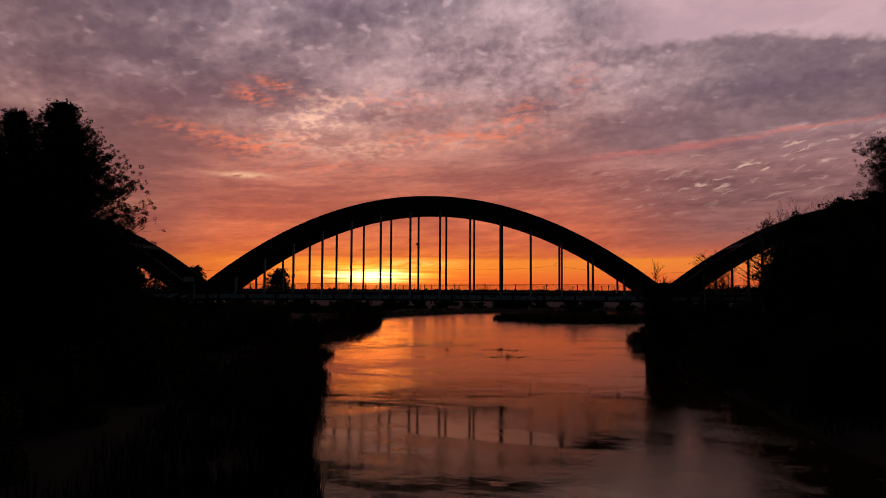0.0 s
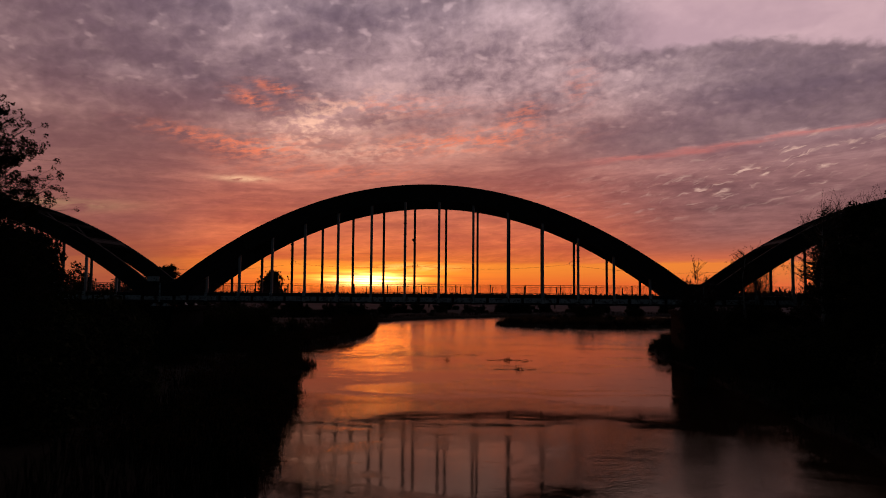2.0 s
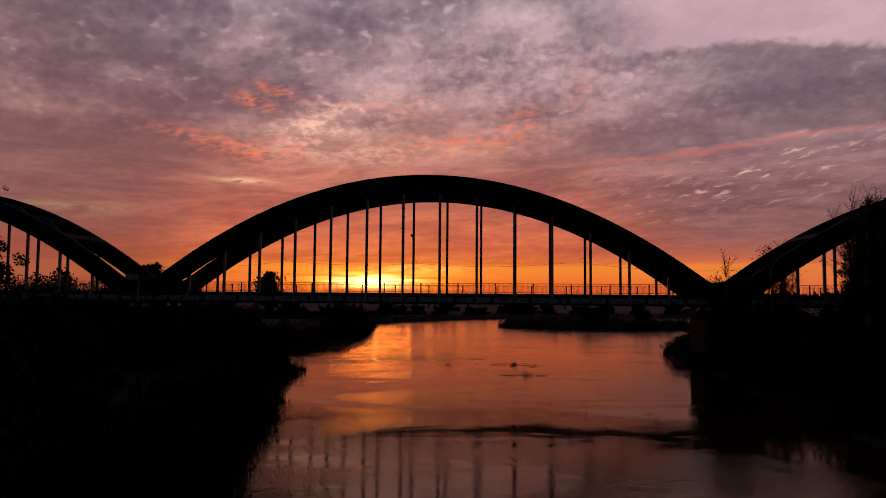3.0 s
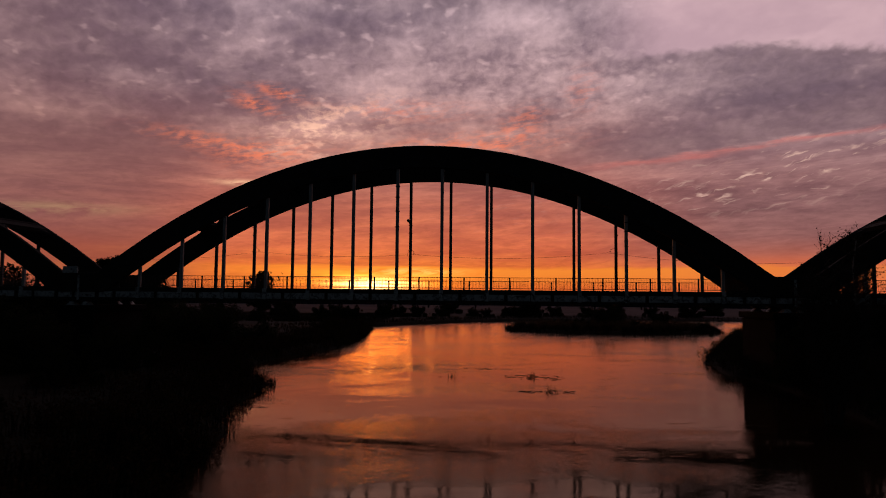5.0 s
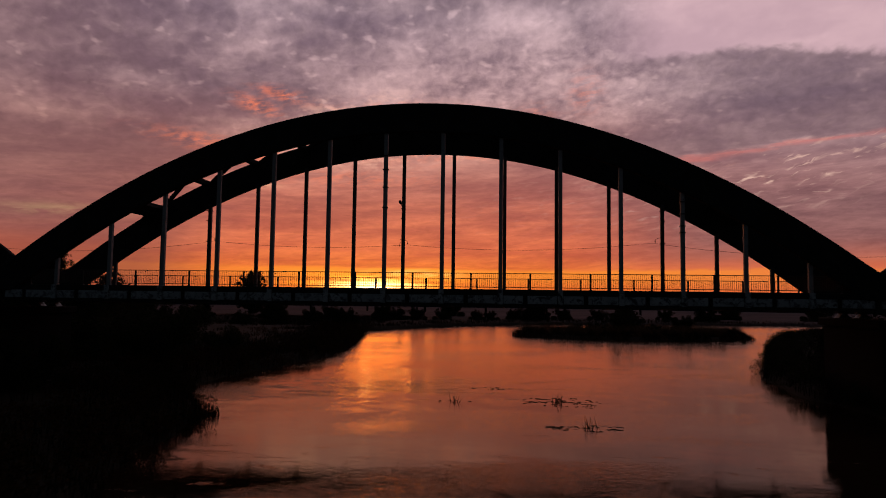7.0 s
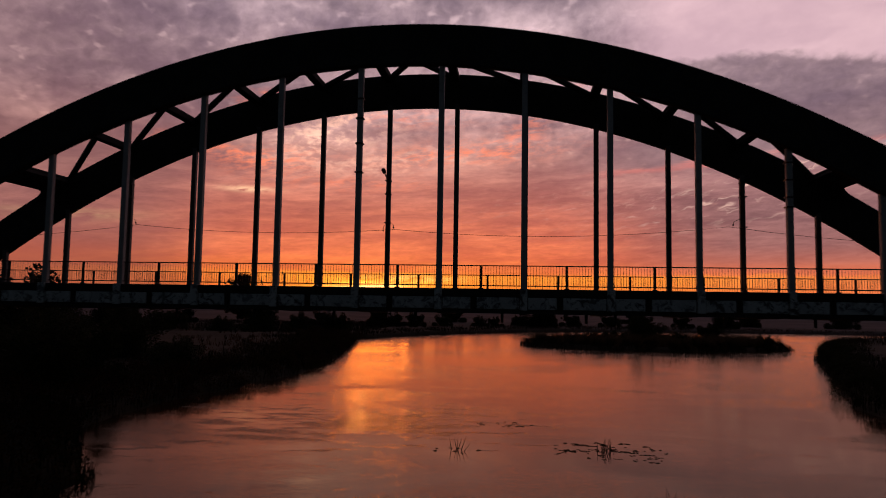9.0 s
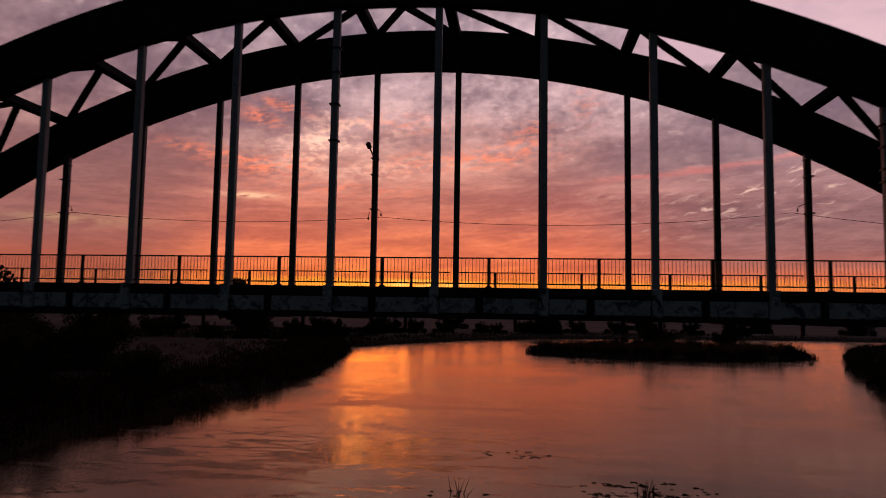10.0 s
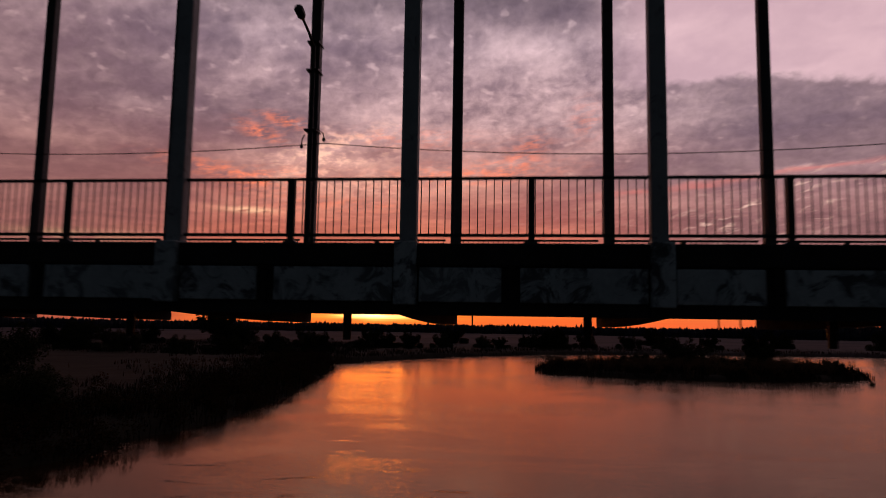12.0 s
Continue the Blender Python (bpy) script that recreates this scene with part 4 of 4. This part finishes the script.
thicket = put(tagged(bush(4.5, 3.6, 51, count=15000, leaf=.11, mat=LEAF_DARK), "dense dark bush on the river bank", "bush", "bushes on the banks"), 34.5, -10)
for x, y, k, turn in ((35.5, -18, 1.2, 40), (38, -27, 1.5, 80), (36, -34, 1.3, 130), (37, -43, 1.4, 10), (36, -52, 1.3, 200), (38, -62, 1.5, 250), (40, -74, 1.5, 300), (44, -84, 1.6, 20), (43, -38, 1.8, 100),
                      (33.8, -6.5, 1.35, 44), (35, -9, 1.5, 144), (37, -4, 1.5, 99), (36.5, 14, 1.1, 30), (40, 22, 1.2, 160), (45, 34, 1.1, 220), (52, 50, 1.0, 20), (37, 4, 1.3, 70), (40, 12, 1.6, 170), (47, 24, 1.6, 200), (56, 44, 1.5, 50), (50, 8, 1.8, 300),
                      (-32, 17, 1.15, 15), (-37, 20, 1.35, 75), (-43, 16, 1.4, 135), (-50, 22, 1.5, 195), (-58, 18, 1.5, 255), (-66, 24, 1.5, 315), (-47, 34, 1.5, 45), (-30, 31, .8, 90),
                      (-30, -6, 1.0, 25), (-37, -10, 1.3, 85), (-44, -6, 1.5, 145), (-52, -12, 1.5, 205), (-60, -8, 1.5, 265), (-27, -18, .7, 0), (-34, -26, 1.2, 60), (-42, -24, 1.4, 120), (-24, -34, .9, 180), (-20, -44, .8, 240), (-31, -40, 1.4, 300), (-16, -66, .9, 12), (-24, -70, 1.3, 72), (-13, -78, 1.1, 132), (-24, -82, 1.5, 192), (-20, -50, 1.9, 33), (-28, -46, 2.0, 93), (-36, -42, 2.0, 153), (-19, -57, 1.5, 213), (-44, -36, 1.8, 273)):
    place_copy(thicket, x, y, k, turn)
# taller bushes behind the side spans
for x, y, k, turn in ((-56, 38, 2.6, 10), (-62, 30, 2.3, 100), (-70, 34, 2.6, 300), (-41, 40, 1.4, 33), (-80, 30, 2.6, 50)):
    place_copy(thicket, x, y, k, turn)

# bushes out on the meadow beyond the river and on the island
meadow_bush = put(tagged(bush(4.8, 3.8, 61, count=13000, leaf=.13, mat=LEAF_DARK), "round dark bush standing on the far meadow", "bush", "meadow bushes"), -56, 123)
for x, y, k, turn in ((-90, 126, 1.0, 0), (-77, 120, 1.15, 50), (-63, 118, .8, 80), (-50, 136, 1.0, 100), (-42, 141, 1.0, 150), (-36, 160, .7, 200), (-33, 173, 1.0, 250), (-27, 174, 1.0, 300), (-19, 181, .85, 20), (-8, 192, .8, 70), (-3, 191, .75, 120), (5, 199, .85, 170), (9, 192, 1.2, 220), (13, 193, 1.1, 270),
                      (22, 205, 1.0, 320), (35, 206, 1.0, 10), (46, 208, 1.1, 60), (60, 210, 1.0, 110), (75, 214, 1.2, 160), (-110, 150, 1.3, 210), (-98, 170, 1.2, 260), (-72, 165, 1.1, 310), (-58, 185, 1.1, 35), (-85, 205, 1.4, 85),
                      (-45, 215, 1.2, 135), (-20, 230, 1.3, 185), (15, 245, 1.3, 235), (50, 250, 1.4, 285), (90, 240, 1.4, 335), (120, 230, 1.5, 15), (-130, 190, 1.5, 45)):
    place_copy(meadow_bush, x, y, k, turn)
for x, y, k, turn in ((31, 117, 1.25, 40), (46, 121, .95, 100), (24, 119, .5, 160), (20, 117, .45, 220), (37, 112, .5, 280), (54, 112, .5, 340)):
    place_copy(meadow_bush, x, y, k, turn)
lone = put(tagged(tree(15.0, 8.0, 71, count=16000, leaf=.34, taper=.35, clump=1.5, first=.06, boughs=80), "round lone tree far out on the meadow", "tree"), -101, 223)


# ---- reeds and grass ----
def blades(spots, mat, name, label, category, low, high, width, seed):
    r = random.Random(seed)
    verts, faces = [], []
    for x, y in spots:
        z = ground_height(x, y) - .05
        h, a = r.uniform(low, high), r.random() * math.tau
        bx, by = r.gauss(0, .16) * h, r.gauss(0, .16) * h
        dx, dy = math.cos(a) * width / 2, math.sin(a) * width / 2
        i = len(verts)
        verts += [(x - dx, y - dy, z), (x + dx, y + dy, z), (x + bx * .35 + dx * .9, y + by * .35 + dy * .9, z + h * .6), (x + bx * .35 - dx * .9, y + by * .35 - dy * .9, z + h * .6), (x + bx, y + by, z + h)]
        faces += [(i, i + 1, i + 2, i + 3), (i + 3, i + 2, i + 4)]
    return tagged(new(name, quick_mesh(name, verts, faces, mat)), label, category, kind="stuff")


def scatter(count, x0, x1, y0, y1, seed, least=-.4, most=9.0, thin=5.0):
    r = random.Random(seed)
    out = []
    while len(out) < count:
        x, y = r.uniform(x0, x1), r.uniform(y0, y1)
        d = shore_depth(x, y)
        if least < d < most and r.random() < math.exp(-max(d, 0) / thin) + .12 and noise.noise((x * .25, y * .25, 9)) > -.45 + .03 * max(d, 0):
            out.append((x, y))
    return out


blades(scatter(10000, -45, -8, -40, 118, 1, most=14, thin=6), REED_SHADED, "reed_bed", "dry brown reeds along the river bank", "reeds", .4, 1.1, .05, 2)
blades(scatter(12000, -24, 12, -105, -35, 3, most=10), REED_SHADED, "reed_bed", "dry brown reeds along the river bank", "reeds", .6, 1.6, .05, 4)
blades(scatter(12000, 26, 70, -60, 130, 5, most=8, least=.1), REED_SHADED, "reed_bed", "dark reeds along the other bank", "reeds", .4, 1.1, .05, 6)
blades([(x, y) for x, y in scatter(14000, 0, 68, 82, 134, 7, most=24, thin=9) if island_depth(x, y) > -1.2], REED, "reed_bed", "pale dry reeds on the low island", "reeds", .6, 1.5, .07, 8)
blades(scatter(14000, -70, 150, 110, 225, 9, most=40, thin=14), REED, "reed_bed", "dry grass along the far shore", "grass", .5, 1.1, .09, 10)
blades(scatter(12000, -110, -14, 20, 200, 11, least=2, most=60, thin=60), REED, "meadow_grass", "rough dry grass on the meadow", "grass", .4, .9, .09, 12)


# low leafy growth on the banks
r = random.Random(91)
blobs = []
while len(blobs) < 1100:
    y = r.uniform(-60, 116)
    x = along(LEFT_SHORE, y) - abs(r.gauss(0, 6)) + .3
    if y > -45 or x > -20:
        blobs.append((Vector((x, y, max(ground_height(x, y), 0) + r.uniform(.1, .9))), r.uniform(.3, .95)))
v, f = leaf_cloud(blobs, 120000, .085, 92)
tagged(new("bank_growth", quick_mesh("bank_growth", v, f, LEAF_RUST)), "low red-brown plants covering the river bank", "plants", kind="stuff")
r = random.Random(95)
blobs = []
while len(blobs) < 520:
    y = r.uniform(-55, 110)
    x = along(RIGHT_SHORE, y) + abs(r.gauss(0, 3.5)) - .2
    blobs.append((Vector((x, y, max(ground_height(x, y), 0) + r.uniform(.1, 1.1))), r.uniform(.35, 1.0)))
v, f = leaf_cloud(blobs, 60000, .09, 96)
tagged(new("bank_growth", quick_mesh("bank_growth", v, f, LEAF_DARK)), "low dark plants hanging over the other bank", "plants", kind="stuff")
r = random.Random(93)
blobs = []
while len(blobs) < 380:
    x, y = r.uniform(3, 60), r.uniform(88, 128)
    if island_depth(x, y) > .3:
        blobs.append((Vector((x, y, ground_height(x, y) + r.uniform(.1, 1.5))), r.uniform(.4, 1.0)))
v, f = leaf_cloud(blobs, 40000, .11, 94)
LEAF_ISLAND = leaf_material("pale_rusty_island_plants", (.15, .075, .036), (.075, .048, .024))
tagged(new("island_growth", quick_mesh("island_growth", v, f, LEAF_ISLAND)), "low rusty plants on the island", "plants", kind="stuff")


# ---- weed in the water ----
def weed(x, y, rx, ry, count, seed, stand=0):
    """Dark weed lying on the water, and a few blades standing in it."""
    r = random.Random(seed)
    verts, faces = [], []
    for k in range(count + stand):
        a, q = r.random() * math.tau, r.random() ** .5
        px, py = x + rx * q * math.cos(a), y + ry * q * math.sin(a)
        i = len(verts)
        if k < count:
            if noise.noise((px * .9, py * 1.3, seed)) + .8 * noise.noise((px * 2.6, py * 3.2, seed)) < .28:
                continue
            l, wd, tw = r.uniform(.03, .12), r.uniform(.006, .018), r.gauss(0, .5)
            c, s = math.cos(tw), math.sin(tw)
            z = r.uniform(.003, .012)
            verts += [(px - c * l, py - s * l, z - .012), (px - s * wd, py + c * wd, z + .012), (px + c * l, py + s * l, z - .012), (px + s * wd, py - c * wd, z + .016)]
            faces += [(i, i + 1, i + 2), (i, i + 2, i + 3)]
        else:
            px, py = x + r.gauss(0, .25), y + r.gauss(0, .25)
            h, bx = r.uniform(.35, .85), r.gauss(0, .2)
            verts += [(px - .025, py, -.05), (px + .025, py, -.05), (px + bx, py + r.gauss(0, .1), h)]
            faces += [(i, i + 1, i + 2)]
    return tagged(new("water_weed", quick_mesh("water_weed", verts, faces, WEED)), "dark weed floating on the river", "weed", kind="stuff")


for i, (x, y, rx, ry, count, stand) in enumerate(((9.0, 2.0, 2.8, 2.2, 1300, 14), (10.3, -9.0, 2.4, .9, 600, 10), (1.1, .8, 1.3, .6, 420, 6), (3.4, 9.6, 1.6, .8, 200, 0),
                                             (11.3, -.2, .5, .4, 90, 0), (-14.2, -8.5, .8, .8, 40, 26), (50, 90, 3, .7, 260, 40))):
    weed(x, y, rx * 1.15, ry * 1.2, round(count * 3.0), 100 + i, stand)

# ---- far woods ----
def far_crowns(seed):
    """Rows of ragged crowns that close up into one line of woods."""
    r = random.Random(seed)
    verts, faces = [], []
    for d in (560, 600, 650, 720, 800):
        a = -46.0
        while a < 44.0:
            q = radians(a)
            tall = (7.6 + 1.6 * noise.noise((q * 7, d * .01, 1)) + 1.3 * noise.noise((q * 45, d * .01, 2)) + r.gauss(0, .55)) * (.86 + d / 4200) * (1 + .55 * min(max((a - 15) / 6, 0), 1))
            if r.random() < .05:
                tall *= r.uniform(1.08, 1.25)
            wide = r.uniform(1.5, 3.2)
            cx, cy = math.sin(q) * d, math.cos(q) * d
            i, sides, tiers = len(verts), 6, ((0.0, .8), (.35, 1.0), (.62, .85), (.82, .52), (.93, .22))
            spin = r.random() * 2
            for up_, out_ in tiers:
                for k in range(sides):
                    w = wide * out_ * r.uniform(.7, 1.25)
                    verts.append((cx + math.cos(spin + k * math.tau / sides) * w, cy + math.sin(spin + k * math.tau / sides) * w, tall * up_ * r.uniform(.95, 1.04)))
            verts.append((cx, cy, tall))
            for j in range(len(tiers) - 1):
                for k in range(sides):
                    k2 = (k + 1) % sides
                    faces.append((i + j * sides + k, i + j * sides + k2, i + (j + 1) * sides + k2, i + (j + 1) * sides + k))
            for k in range(sides):
                faces.append((i + (len(tiers) - 1) * sides + k, i + (len(tiers) - 1) * sides + (k + 1) % sides, len(verts) - 1))
            a += math.degrees(wide * r.uniform(.9, 1.5) / d)
    return verts, faces


# blue-grey of the distant haze put into the crown colour
FAR_LEAF = leaf_material("misty_grey_woods", (.050, .048, .060), (.032, .030, .038))
tagged(new("far_woods", quick_mesh("far_woods", *far_crowns(78), FAR_LEAF)), "low dark line of woods on the horizon", "woods", kind="stuff")


# ---- delivery van on the bridge ----
def van(x, y, z):
    root = tagged(new("delivery_van"), "white high-roofed delivery van on the bridge road", "van")
    w = .98
    prof = [(-2.75, .45), (-2.78, .95), (-2.62, 1.12), (-1.85, 1.28), (-1.25, 2.05), (-.95, 2.42), (-.6, 2.55), (2.55, 2.52), (2.72, 2.35), (2.76, .45)]
    bm = bmesh.new()
    sides = []
    for s in (-1, 1):
        sides.append([bm.verts.new((a, s * w * (1 - .06 * max(0, b - 1.2)), b)) for a, b in prof])
    bm.faces.new(sides[0])
    bm.faces.new(sides[1][::-1])
    k = len(prof)
    for i in range(k):
        bm.faces.new((sides[0][i], sides[1][i], sides[1][(i + 1) % k], sides[0][(i + 1) % k]))
    part("body", bm, VAN_PAINT, root, bevel=.04)
    for s in (-1, 1):
        bm = bmesh.new()
        f = [(-1.65, 1.38), (-1.18, 1.98), (-.75, 1.98), (-.75, 1.38)]
        a = [bm.verts.new((p, s * (w * (1 - .06 * max(0, q - 1.2)) + .004), q)) for p, q in f]
        c = [bm.verts.new((p, s * (w * (1 - .06 * max(0, q - 1.2)) + .016), q)) for p, q in f]
        bm.faces.new(a)
        bm.faces.new(c)
        for i in range(4):
            bm.faces.new((a[i], a[(i + 1) % 4], c[(i + 1) % 4], c[i]))
        part("side_window", bm, DARK_GLASS, root)
        for wx in (-1.75, 1.75):
            bm = bmesh.new()
            tube(bm, [(wx, s * (w - .22), .34), (wx, s * (w - .19), .34), (wx, s * (w + .0), .34), (wx, s * (w + .02), .34)], [.30, .34, .34, .30], 20)
            wheel = part("wheel", bm, RUBBER, root)
            bm = bmesh.new()
            tube(bm, [(wx, s * (w + .015), .34), (wx, s * (w + .03), .34)], [.2, .18], 16)
            part("rim", bm, HANGER, wheel)
        bm = bmesh.new()
        box(bm, (-2.80, s * .62 - .16, .86), (-2.66, s * .62 + .16, 1.06))
        part("headlight", bm, DARK_GLASS, root, bevel=.02)
    bm = bmesh.new()
    f = [(-1.80, 1.36), (-1.27, 2.02)]
    a = [bm.verts.new((p - .015, s * (.86 - .03 * q), q + .01)) for p, q in f for s in (-1, 1)]
    c = [bm.verts.new((p + .03, s * (.86 - .03 * q), q - .02)) for p, q in f for s in (-1, 1)]
    for q in ((a[0], a[1], a[3], a[2]), (c[0], c[2], c[3], c[1]), (a[0], c[0], c[1], a[1]), (a[2], a[3], c[3], c[2]), (a[0], a[2], c[2], c[0]), (a[1], c[1], c[3], a[3])):
        bm.faces.new(q)
    part("windscreen", bm, DARK_GLASS, root)
    root.location = (x, y, z)
    return root


VAN_PAINT = material("white_van_paint", (.72, .72, .72), (.62, .62, .61), 1.2, 0.35, 0.0)
DARK_GLASS = material("dark_window_glass", (.02, .022, .025), (.015, .016, .018), 1.0, 0.08, 0.0)
RUBBER = material("tyre_rubber", (.02, .02, .02), (.03, .03, .03), 4.0, 0.85, 0.3)
van(-93.0, 2.6, DECK + .03)
